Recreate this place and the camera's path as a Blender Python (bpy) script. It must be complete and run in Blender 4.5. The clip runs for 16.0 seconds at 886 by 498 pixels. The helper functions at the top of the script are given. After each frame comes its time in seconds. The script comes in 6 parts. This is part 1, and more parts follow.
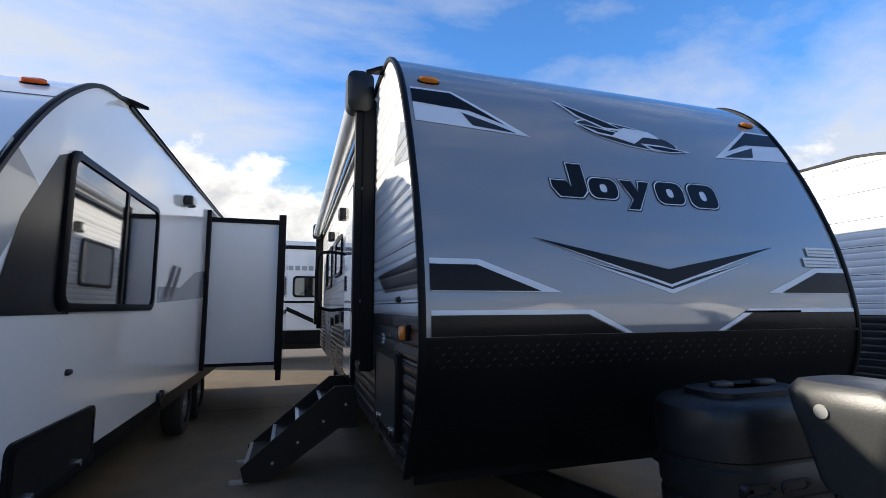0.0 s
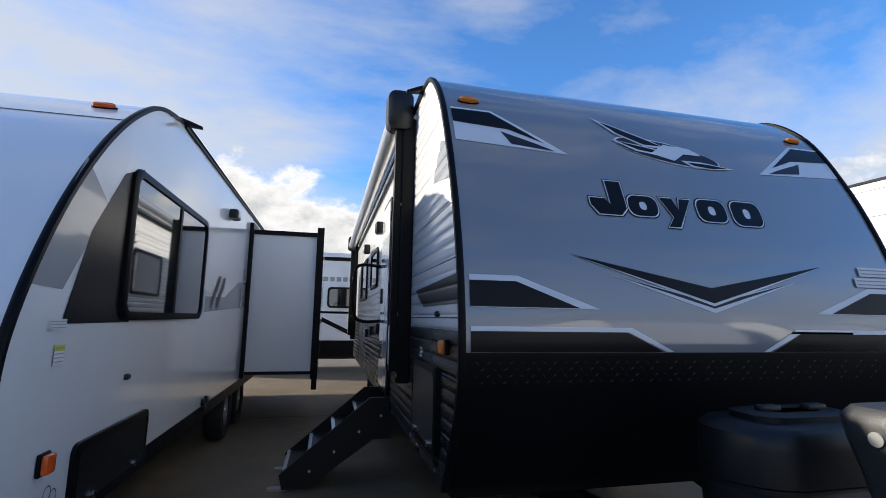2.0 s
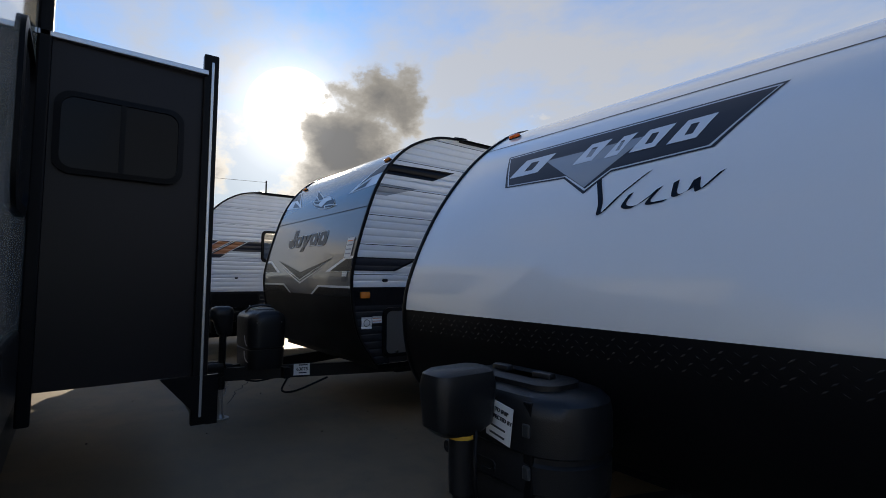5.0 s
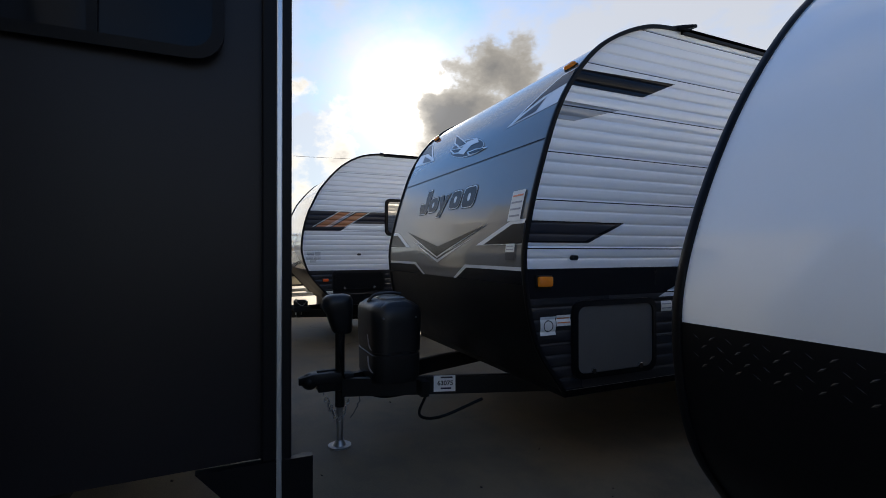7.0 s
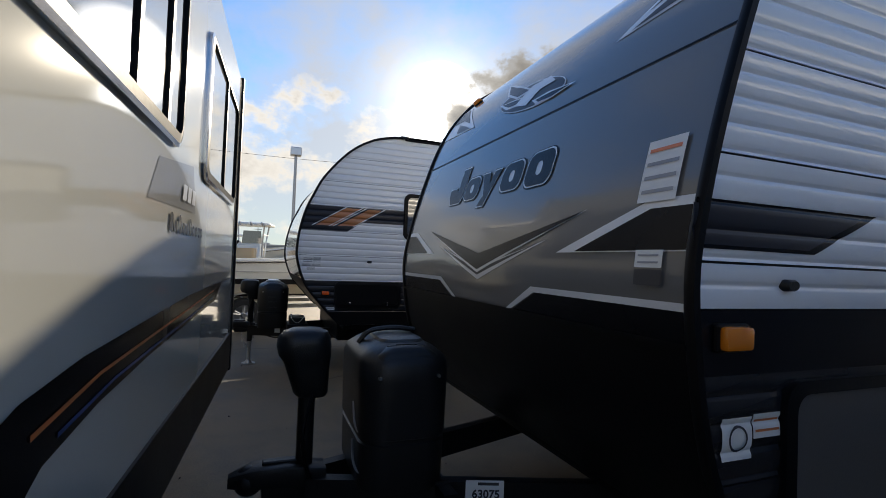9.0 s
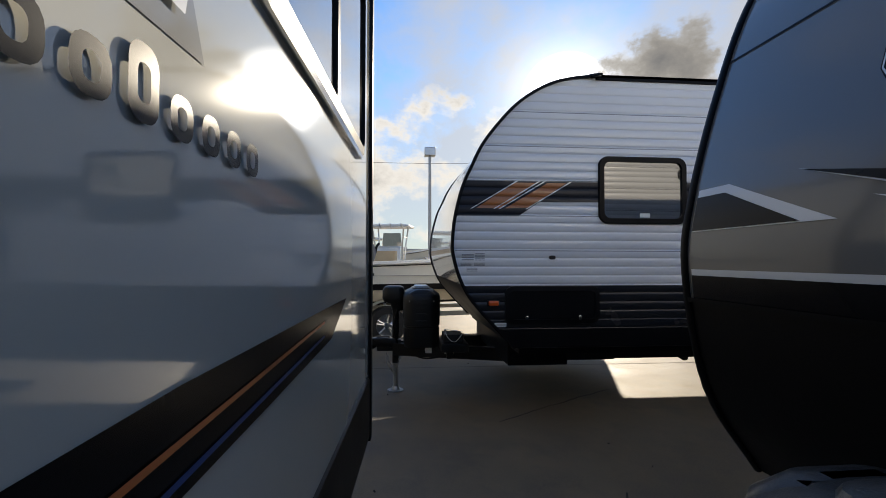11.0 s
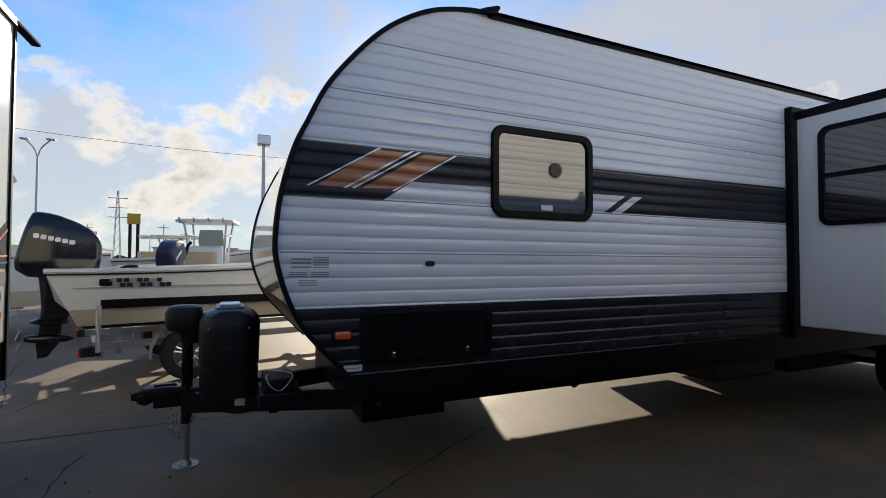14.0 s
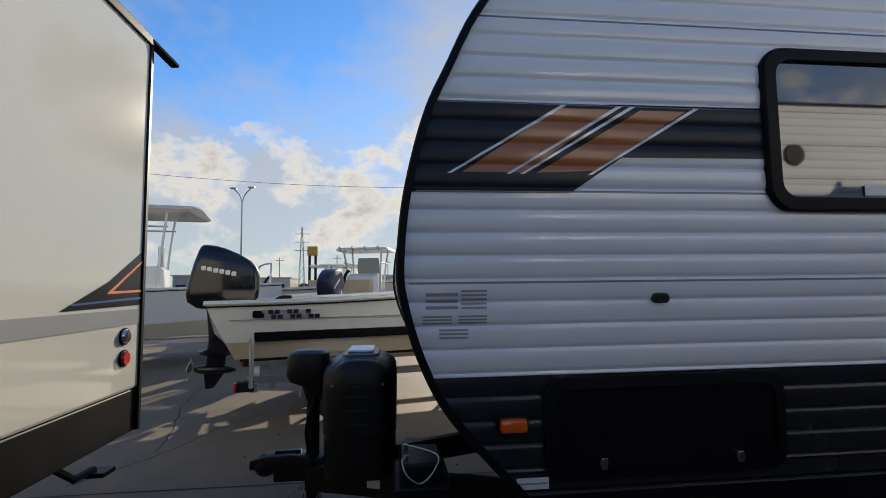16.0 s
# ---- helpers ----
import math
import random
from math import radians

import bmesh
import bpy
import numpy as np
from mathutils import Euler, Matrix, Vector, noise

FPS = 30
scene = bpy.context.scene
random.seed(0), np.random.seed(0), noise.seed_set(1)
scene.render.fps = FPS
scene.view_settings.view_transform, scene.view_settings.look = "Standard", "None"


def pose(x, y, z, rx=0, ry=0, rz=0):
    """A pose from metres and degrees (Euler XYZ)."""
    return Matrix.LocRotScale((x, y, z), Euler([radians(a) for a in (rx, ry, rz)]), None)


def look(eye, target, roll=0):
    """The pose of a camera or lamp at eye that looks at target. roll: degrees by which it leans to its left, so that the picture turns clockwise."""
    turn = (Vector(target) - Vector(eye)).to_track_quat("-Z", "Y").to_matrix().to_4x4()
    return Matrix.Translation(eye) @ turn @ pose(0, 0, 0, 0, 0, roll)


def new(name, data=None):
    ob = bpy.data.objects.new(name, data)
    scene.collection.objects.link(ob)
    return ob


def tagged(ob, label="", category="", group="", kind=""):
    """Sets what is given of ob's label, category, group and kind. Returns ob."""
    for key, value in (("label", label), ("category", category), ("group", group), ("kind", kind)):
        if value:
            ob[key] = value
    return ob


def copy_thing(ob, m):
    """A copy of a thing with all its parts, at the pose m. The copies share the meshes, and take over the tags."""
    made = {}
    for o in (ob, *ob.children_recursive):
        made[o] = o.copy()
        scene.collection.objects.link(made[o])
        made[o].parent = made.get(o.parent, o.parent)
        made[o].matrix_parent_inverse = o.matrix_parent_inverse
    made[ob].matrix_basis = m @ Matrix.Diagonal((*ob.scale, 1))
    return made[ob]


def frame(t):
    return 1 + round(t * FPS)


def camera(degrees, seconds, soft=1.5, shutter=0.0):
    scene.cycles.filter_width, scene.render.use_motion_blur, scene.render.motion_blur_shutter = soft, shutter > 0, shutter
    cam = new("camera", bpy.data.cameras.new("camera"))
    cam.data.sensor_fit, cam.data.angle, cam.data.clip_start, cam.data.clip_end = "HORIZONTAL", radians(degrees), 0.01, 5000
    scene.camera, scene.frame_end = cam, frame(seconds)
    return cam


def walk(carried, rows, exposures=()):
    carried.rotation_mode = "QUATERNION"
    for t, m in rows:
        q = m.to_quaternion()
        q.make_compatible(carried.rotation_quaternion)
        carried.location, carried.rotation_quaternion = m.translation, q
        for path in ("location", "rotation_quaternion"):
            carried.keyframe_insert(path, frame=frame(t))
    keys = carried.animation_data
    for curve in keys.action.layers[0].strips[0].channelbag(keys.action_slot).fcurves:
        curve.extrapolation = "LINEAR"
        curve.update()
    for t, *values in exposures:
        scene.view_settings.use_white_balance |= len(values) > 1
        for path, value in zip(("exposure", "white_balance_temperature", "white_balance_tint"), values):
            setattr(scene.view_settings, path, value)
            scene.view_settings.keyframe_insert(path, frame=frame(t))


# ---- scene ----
cam = camera(86.1, 16.0, soft=0.9)
PATH = [
    (0, (0.559, -1.186, 1.463), (1.148, 0.71, 1.703), -0.2),
    (0.5, (0.533, -1.208, 1.461), (1.023, 0.717, 1.692), 0.2),
    (1, (0.52, -1.21, 1.476), (0.997, 0.716, 1.729), 0.6),
    (1.5, (0.506, -1.221, 1.477), (0.973, 0.704, 1.755), 0.9),
    (2, (0.503, -1.226, 1.476), (0.965, 0.699, 1.766), 0.9),
    (2.5, (0.492, -1.232, 1.471), (0.928, 0.699, 1.758), 0.8),
    (3, (0.452, -1.219, 1.468), (0.772, 0.74, 1.71), 0.9),
    (3.5, (0.325, -1.199, 1.432), (0.232, 0.789, 1.63), 1.4),
    (4, (0.152, -1.135, 1.429), (-0.585, 0.718, 1.583), 1.4),
    (4.2, (0.029, -1.156, 1.404), (-0.953, 0.578, 1.578), 2.3),
    (4.5, (-0.052, -1.139, 1.408), (-1.363, 0.367, 1.526), 2.0),
    (4.6, (-0.133, -1.12, 1.416), (-1.557, 0.278, 1.548), 2.2),
    (5, (-0.459, -1.173, 1.451), (-2.03, 0.058, 1.574), 0.5),
    (7.3, (-2.328, -0.625, 1.46), (-4.162, 0.172, 1.479), 0.3),
    (7.5, (-2.435, -0.614, 1.457), (-4.255, 0.215, 1.499), 1.0),
    (8, (-2.859, -0.477, 1.457), (-4.634, 0.441, 1.551), 0.8),
    (8.5, (-3.238, -0.293, 1.445), (-5.027, 0.597, 1.529), 1.2),
    (9, (-3.579, -0.133, 1.452), (-5.443, 0.589, 1.509), 2.2),
    (9.5, (-4.012, -0.171, 1.409), (-5.933, 0.384, 1.457), 1.6),
    (9.7, (-4.161, -0.168, 1.417), (-6.107, 0.294, 1.461), 1.8),
    (11.8, (-5.864, -0.184, 1.394), (-7.857, -0.021, 1.442), -0.3),
    (12, (-5.947, -0.178, 1.409), (-7.916, 0.17, 1.433), -0.2),
    (12.5, (-6.282, -0.102, 1.403), (-8.129, 0.667, 1.424), -0.8),
    (13, (-6.475, -0.076, 1.403), (-8.259, 0.826, 1.45), 0.1),
    (13.5, (-6.539, -0.048, 1.424), (-8.292, 0.914, 1.466), 0.2),
    (14, (-6.673, 0.053, 1.431), (-8.495, 0.877, 1.488), 0.2),
    (14.5, (-6.881, 0.176, 1.441), (-8.716, 0.967, 1.52), 0.6),
    (15, (-7.199, 0.214, 1.458), (-9.018, 1.037, 1.563), 0.1),
    (15.5, (-7.456, 0.207, 1.451), (-9.371, 0.771, 1.58), -0.4),
    (16, (-7.711, 0.235, 1.469), (-9.692, 0.453, 1.628), -0.7),
]
walk(cam, [(t, look(eye, target, roll)) for t, eye, target, roll in PATH],
     [(0, 0.76, 6350, 10), (1.2, 0.72, 6350, 10), (2.2, 0.62, 6350, 10), (3.0, 0.64, 6450, 10), (3.5, 0.74, 6750, 10), (4.1, 0.64, 6950, 10), (4.6, 0.36, 7000, 10), (5.2, 0.28, 7000, 10), (7.2, 0.58, 6950, 10), (8.5, 0.44, 6950, 10), (9.6, 0.34, 7000, 10), (12, 0.34, 6850, 10), (13.5, 0.4, 6850, 10), (14.5, 0.3, 6750, 10), (16, 0.14, 6700, 10)])

# ---- world, sun ----
SUN_YAW, SUN_EL = 70.0, 18.3
sun_dir = Vector((-math.sin(radians(SUN_YAW)) * math.cos(radians(SUN_EL)),
                  math.cos(radians(SUN_YAW)) * math.cos(radians(SUN_EL)), math.sin(radians(SUN_EL))))


def node(nt, kind, inputs=None, **props):
    n = nt.nodes.new(kind)
    for k, v in props.items():
        if k == "operation":
            n.operation = v
        elif k == "blend_type":
            n.blend_type = v
        elif k == "data_type":
            n.data_type = v
    for k, v in (inputs or {}).items():
        if hasattr(v, "is_linked"):
            nt.links.new(v, n.inputs[k])
        else:
            n.inputs[k].default_value = v
    return n


def ramp(nt, fac, stops):
    n = nt.nodes.new("ShaderNodeValToRGB")
    nt.links.new(fac, n.inputs[0])
    el = n.color_ramp.elements
    while len(el) < len(stops):
        el.new(0.5)
    for e, (p, c) in zip(el, stops):
        e.position = p
        e.color = (c, c, c, 1) if isinstance(c, (int, float)) else (*c, 1)
    return n.outputs[0]


def mix(nt, fac, a, b, blend="MIX"):
    n = nt.nodes.new("ShaderNodeMix")
    n.data_type, n.blend_type = "RGBA", blend
    for sock, v in ((n.inputs[0], fac), (n.inputs[6], a), (n.inputs[7], b)):
        if hasattr(v, "is_linked"):
            nt.links.new(v, sock)
        elif isinstance(v, tuple):
            sock.default_value = (*v, 1)
        else:
            sock.default_value = v
    return n.outputs[2]


world = bpy.data.worlds.new("sky")
scene.world = world
world.use_nodes = True
wt = world.node_tree
wt.nodes.clear()
sky = wt.nodes.new("ShaderNodeTexSky")
sky.sky_type, sky.sun_disc = "NISHITA", False
sky.sun_elevation, sky.sun_rotation = radians(SUN_EL), radians(-SUN_YAW)
sky.air_density, sky.dust_density, sky.ozone_density = 1.0, 0.12, 2.0
tc = wt.nodes.new("ShaderNodeTexCoord")
way = tc.outputs["Generated"]
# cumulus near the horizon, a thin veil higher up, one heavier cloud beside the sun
def direction(yaw, el):
    return (-math.sin(radians(yaw)) * math.cos(radians(el)), math.cos(radians(yaw)) * math.cos(radians(el)), math.sin(radians(el)))


def toward(yaw, el, stops):
    dot = node(wt, "ShaderNodeVectorMath", {0: way, 1: direction(yaw, el)}, operation="DOT_PRODUCT").outputs["Value"]
    return ramp(wt, dot, stops)


def total(*values):
    acc = values[0]
    for v in values[1:]:
        acc = node(wt, "ShaderNodeMath", {0: acc, 1: v}, operation="ADD").outputs[0]
    return acc


stretch = node(wt, "ShaderNodeMapping", {"Vector": way, "Scale": (1.0, 1.0, 1.5), "Location": (0.3, 0.1, 0.0)})
puff = node(wt, "ShaderNodeTexNoise", {"Vector": stretch.outputs[0], "Scale": 7.5, "Detail": 13.0, "Roughness": 0.6})
veil_map = node(wt, "ShaderNodeMapping", {"Vector": way, "Scale": (1.0, 2.6, 4.0), "Rotation": (0, 0, 0.6)})
veil = node(wt, "ShaderNodeTexNoise", {"Vector": veil_map.outputs[0], "Scale": 1.6, "Detail": 7.0, "Roughness": 0.6})
sep = node(wt, "ShaderNodeSeparateXYZ", {0: way})
low = ramp(wt, sep.outputs[2], [(0.0, 0.3), (0.1, 0.33), (0.2, 0.34), (0.28, 0.28), (0.36, 0.12), (0.5, 0.0), (1.0, 0.0)])
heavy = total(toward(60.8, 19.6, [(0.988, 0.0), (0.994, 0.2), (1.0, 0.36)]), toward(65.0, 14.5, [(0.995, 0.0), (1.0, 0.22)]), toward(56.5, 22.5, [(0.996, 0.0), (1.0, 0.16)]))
bank = total(toward(88, 14, [(0.97, 0.0), (0.99, 0.05), (1.0, 0.1)]), toward(9, 6, [(0.97, 0.0), (0.99, 0.16), (1.0, 0.2)]), toward(-36, 12, [(0.96, 0.0), (0.985, 0.14), (1.0, 0.2)]))
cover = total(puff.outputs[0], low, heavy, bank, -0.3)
puffs = ramp(wt, cover, [(0.545, 0.0), (0.595, 0.35), (0.64, 0.88), (0.71, 1.0)])
veil_lean = toward(45, 32, [(0.72, 0.0), (0.9, 0.2), (1.0, 0.24)])
mist = ramp(wt, sep.outputs[2], [(0.0, 0.7), (0.15, 0.56), (0.28, 0.26), (0.5, 0.0), (1.0, 0.0)])
veils = ramp(wt, total(veil.outputs[0], veil_lean, mist), [(0.5, 0.0), (0.9, 0.85)])
SUN_GLOW = node(wt, "ShaderNodeVectorMath", {0: way, 1: tuple(sun_dir)}, operation="DOT_PRODUCT").outputs["Value"]
glow = ramp(wt, SUN_GLOW, [(0.0, 0.0), (0.8, 0.01), (0.95, 0.04), (0.985, 0.1), (0.997, 0.4), (1.0, 1.0)])
halo = node(wt, "ShaderNodeMath", {0: glow, 1: 5.0}, operation="MULTIPLY").outputs[0]
rim = ramp(wt, cover, [(0.58, 1.22), (0.66, 1.06), (0.76, 0.82), (0.9, 0.6)])
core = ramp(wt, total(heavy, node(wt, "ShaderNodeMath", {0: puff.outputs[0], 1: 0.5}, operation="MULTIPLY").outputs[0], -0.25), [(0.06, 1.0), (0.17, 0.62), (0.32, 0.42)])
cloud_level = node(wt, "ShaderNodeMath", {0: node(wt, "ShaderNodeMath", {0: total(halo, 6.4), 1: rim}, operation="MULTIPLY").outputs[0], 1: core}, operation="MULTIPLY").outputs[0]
shade = ramp(wt, cover, [(0.6, (1.0, 0.96, 0.89)), (0.8, (0.96, 0.95, 0.94)), (0.95, (0.88, 0.91, 0.97))])
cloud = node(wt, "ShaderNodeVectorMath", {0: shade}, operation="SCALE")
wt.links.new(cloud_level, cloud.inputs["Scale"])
haze = node(wt, "ShaderNodeVectorMath", {0: (0.97, 0.98, 1.0)}, operation="SCALE")
wt.links.new(total(halo, 4.7), haze.inputs["Scale"])
blue = mix(wt, 1.0, sky.outputs[0], (0.72, 1.24, 1.8), "MULTIPLY")
veiled = mix(wt, veils, blue, haze.outputs[0])
glare = node(wt, "ShaderNodeMath", {0: ramp(wt, SUN_GLOW, [(0.98, 0.0), (0.992, 0.011), (0.9965, 0.045), (0.9992, 0.26), (1.0, 1.0)]), 1: 40.0}, operation="MULTIPLY").outputs[0]
lit = mix(wt, 1.0, veiled, glare, "ADD")
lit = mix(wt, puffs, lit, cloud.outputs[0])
bg = node(wt, "ShaderNodeBackground", {"Color": lit, "Strength": 0.1})
out = wt.nodes.new("ShaderNodeOutputWorld")
wt.links.new(bg.outputs[0], out.inputs[0])

sun = bpy.data.lights.new("sun", "SUN")
sun.energy, sun.angle, sun.color = 5.0, radians(0.6), (1.0, 0.9, 0.74)
sun_ob = new("sun", sun)
sun_ob.matrix_world = look(Vector((0, 0, 30)) + sun_dir, (0, 0, 30))


# ---- materials ----
def material(name, color, rough=0.5, metal=0.0, scale=6.0, vary=0.12, bump=0.0, bump_scale=60.0, coat=0.0, ior=1.5, rough_vary=0.1, tint=None):
    m = bpy.data.materials.new(name)
    m.use_nodes = True
    nt = m.node_tree
    p = nt.nodes["Principled BSDF"]
    p.inputs["Metallic"].default_value, p.inputs["IOR"].default_value = metal, ior
    p.inputs["Coat Weight"].default_value, p.inputs["Coat Roughness"].default_value = coat, 0.04
    obj = nt.nodes.new("ShaderNodeTexCoord").outputs["Object"]
    big = node(nt, "ShaderNodeTexNoise", {"Vector": obj, "Scale": scale * 0.25, "Detail": 5.0, "Roughness": 0.6}).outputs[0]
    fine = node(nt, "ShaderNodeTexNoise", {"Vector": obj, "Scale": scale * 4, "Detail": 4.0, "Roughness": 0.6}).outputs[0]
    dark = tuple(c * (1 - vary) for c in color) if tint is None else tint
    light = tuple(min(1, c * (1 + vary * 0.6)) for c in color)
    c1 = mix(nt, ramp(nt, big, [(0.3, 0.0), (0.72, 1.0)]), dark, light)
    c2 = mix(nt, ramp(nt, fine, [(0.35, 0.0), (0.8, vary)]), c1, tuple(c * 0.6 for c in color))
    nt.links.new(c2, p.inputs["Base Color"])
    r = node(nt, "ShaderNodeMapRange", {"Value": big, "From Min": 0.3, "From Max": 0.7, "To Min": max(0.01, rough * (1 - rough_vary)), "To Max": min(1, rough * (1 + rough_vary))})
    nt.links.new(r.outputs[0], p.inputs["Roughness"])
    if bump:
        n3 = node(nt, "ShaderNodeTexNoise", {"Vector": obj, "Scale": bump_scale, "Detail": 3.0}).outputs[0]
        b = node(nt, "ShaderNodeBump", {"Height": n3, "Strength": bump, "Distance": 0.004})
        nt.links.new(b.outputs[0], p.inputs["Normal"])
    return m


M = {}
M["white_siding"] = material("white_siding", (0.79, 0.8, 0.81), 0.2, scale=3, vary=0.05, bump=0.06, bump_scale=7, coat=0.5)
M["white_gloss"] = material("white_gloss", (0.8, 0.802, 0.795), 0.1, scale=2, vary=0.035, bump=0.02, bump_scale=4, coat=0.7, ior=1.55)
M["cream_gloss"] = material("cream_gloss", (0.58, 0.575, 0.515), 0.07, scale=2, vary=0.03, bump=0.015, bump_scale=3, coat=0.7)
M["grey_cap"] = material("grey_cap", (0.23, 0.234, 0.242), 0.08, scale=2, vary=0.04, bump=0.03, bump_scale=3, coat=1.0, ior=1.7)
M["dark_cap"] = material("dark_cap", (0.15, 0.146, 0.142), 0.16, scale=2, vary=0.04, bump=0.03, bump_scale=3, coat=0.35)
M["grey_decal"] = material("grey_decal", (0.3, 0.31, 0.32), 0.22, scale=3, vary=0.06, coat=0.5)
M["mid_decal"] = material("mid_decal", (0.024, 0.025, 0.032), 0.3, scale=3, vary=0.06, ior=1.3)
M["silver_decal"] = material("silver_decal", (0.7, 0.72, 0.75), 0.25, scale=3, vary=0.06, coat=0.4)
M["black_decal"] = material("black_decal", (0.007, 0.007, 0.009), 0.25, scale=4, vary=0.2, ior=1.25)
M["charcoal_siding"] = material("charcoal_siding", (0.02, 0.0205, 0.024), 0.27, scale=3, vary=0.12, bump=0.06, bump_scale=7, ior=1.42)
M["black_trim"] = material("black_trim", (0.005, 0.005, 0.006), 0.42, scale=9, vary=0.25, bump=0.1, ior=1.22)
M["black_plastic"] = material("black_plastic", (0.0095, 0.0095, 0.0105), 0.38, scale=7, vary=0.2, bump=0.25, bump_scale=220, ior=1.42)
M["grey_plastic"] = material("grey_plastic", (0.045, 0.046, 0.046), 0.3, scale=7, vary=0.2, bump=0.25, bump_scale=220)
M["steel_black"] = material("steel_black", (0.007, 0.007, 0.008), 0.42, ior=1.35, scale=9, vary=0.3, bump=0.2, bump_scale=90)
M["zinc"] = material("zinc", (0.42, 0.42, 0.42), 0.38, 0.9, scale=14, vary=0.25, bump=0.1)
M["chrome"] = material("chrome", (0.72, 0.72, 0.73), 0.14, 1.0, scale=8, vary=0.05)
M["hatch_grey"] = material("hatch_grey", (0.1, 0.1, 0.098), 0.3, scale=7, vary=0.12, bump=0.1, bump_scale=150)
M["faded_decal"] = material("faded_decal", (0.4, 0.4, 0.38), 0.09, scale=3, vary=0.25, coat=0.3)
M["aluminium"] = material("aluminium", (0.62, 0.63, 0.64), 0.3, 0.9, scale=8, vary=0.1)
M["glass"] = material("glass", (0.012, 0.013, 0.015), 0.03, scale=2, vary=0.05, ior=2.1, coat=1.0)
M["dull_glass"] = material("dull_glass", (0.007, 0.0075, 0.009), 0.1, scale=2, vary=0.2, ior=1.22)
M["pale_print"] = material("pale_print", (0.3, 0.31, 0.33), 0.5, scale=12, vary=0.1)
M["amber"] = material("amber", (0.85, 0.24, 0.015), 0.2, scale=20, vary=0.2, coat=0.6)
M["orange_red"] = material("orange_red", (0.8, 0.11, 0.012), 0.2, scale=20, vary=0.2, coat=0.6)
M["red_lens"] = material("red_lens", (0.6, 0.02, 0.02), 0.15, scale=20, vary=0.2, coat=0.6)
M["orange"] = material("orange", (0.42, 0.15, 0.05), 0.3, scale=4, vary=0.15, coat=0.3)
M["bright_orange"] = material("bright_orange", (0.7, 0.2, 0.06), 0.3, scale=4, vary=0.1)
M["blue"] = material("blue", (0.012, 0.06, 0.22), 0.3, scale=4, vary=0.1)
M["paper"] = material("paper", (0.75, 0.75, 0.73), 0.6, scale=12, vary=0.06)
M["yellow_paper"] = material("yellow_paper", (0.6, 0.62, 0.06), 0.6, scale=12, vary=0.06)
M["ink"] = material("ink", (0.04, 0.04, 0.045), 0.6, scale=12, vary=0.1)
M["tyre"] = material("tyre", (0.018, 0.018, 0.018), 0.75, scale=9, vary=0.3, bump=0.3)
M["hull_white"] = material("hull_white", (0.72, 0.71, 0.66), 0.25, scale=2, vary=0.04, coat=0.6)
M["hull_cream"] = material("hull_cream", (0.62, 0.55, 0.42), 0.3, scale=2, vary=0.05, coat=0.4)
M["motor_black"] = material("motor_black", (0.008, 0.008, 0.01), 0.16, scale=3, vary=0.1, coat=0.25)
M["navy"] = material("navy", (0.012, 0.016, 0.05), 0.5, scale=9, vary=0.2, bump=0.2)
M["tan_vinyl"] = material("tan_vinyl", (0.5, 0.36, 0.2), 0.5, scale=9, vary=0.1)
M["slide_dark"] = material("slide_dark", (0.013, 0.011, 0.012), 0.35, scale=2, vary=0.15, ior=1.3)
M["slide_white"] = material("slide_white", (0.74, 0.745, 0.75), 0.4, scale=2, vary=0.04)
M["yellow_sign"] = material("yellow_sign", (0.62, 0.36, 0.03), 0.5, scale=3, vary=0.1)
M["tree_far"] = material("tree_far", (0.03, 0.05, 0.02), 0.8, scale=3, vary=0.4)
M["grass"] = material("grass", (0.09, 0.12, 0.035), 0.9, scale=1.2, vary=0.35)
M["roof_white"] = material("roof_white", (0.7, 0.7, 0.7), 0.7, scale=3, vary=0.1)

# plate: raised lozenges pressed into black steel
M["plate"] = material("plate", (0.016, 0.016, 0.017), 0.35, 0.15, scale=9, vary=0.2)


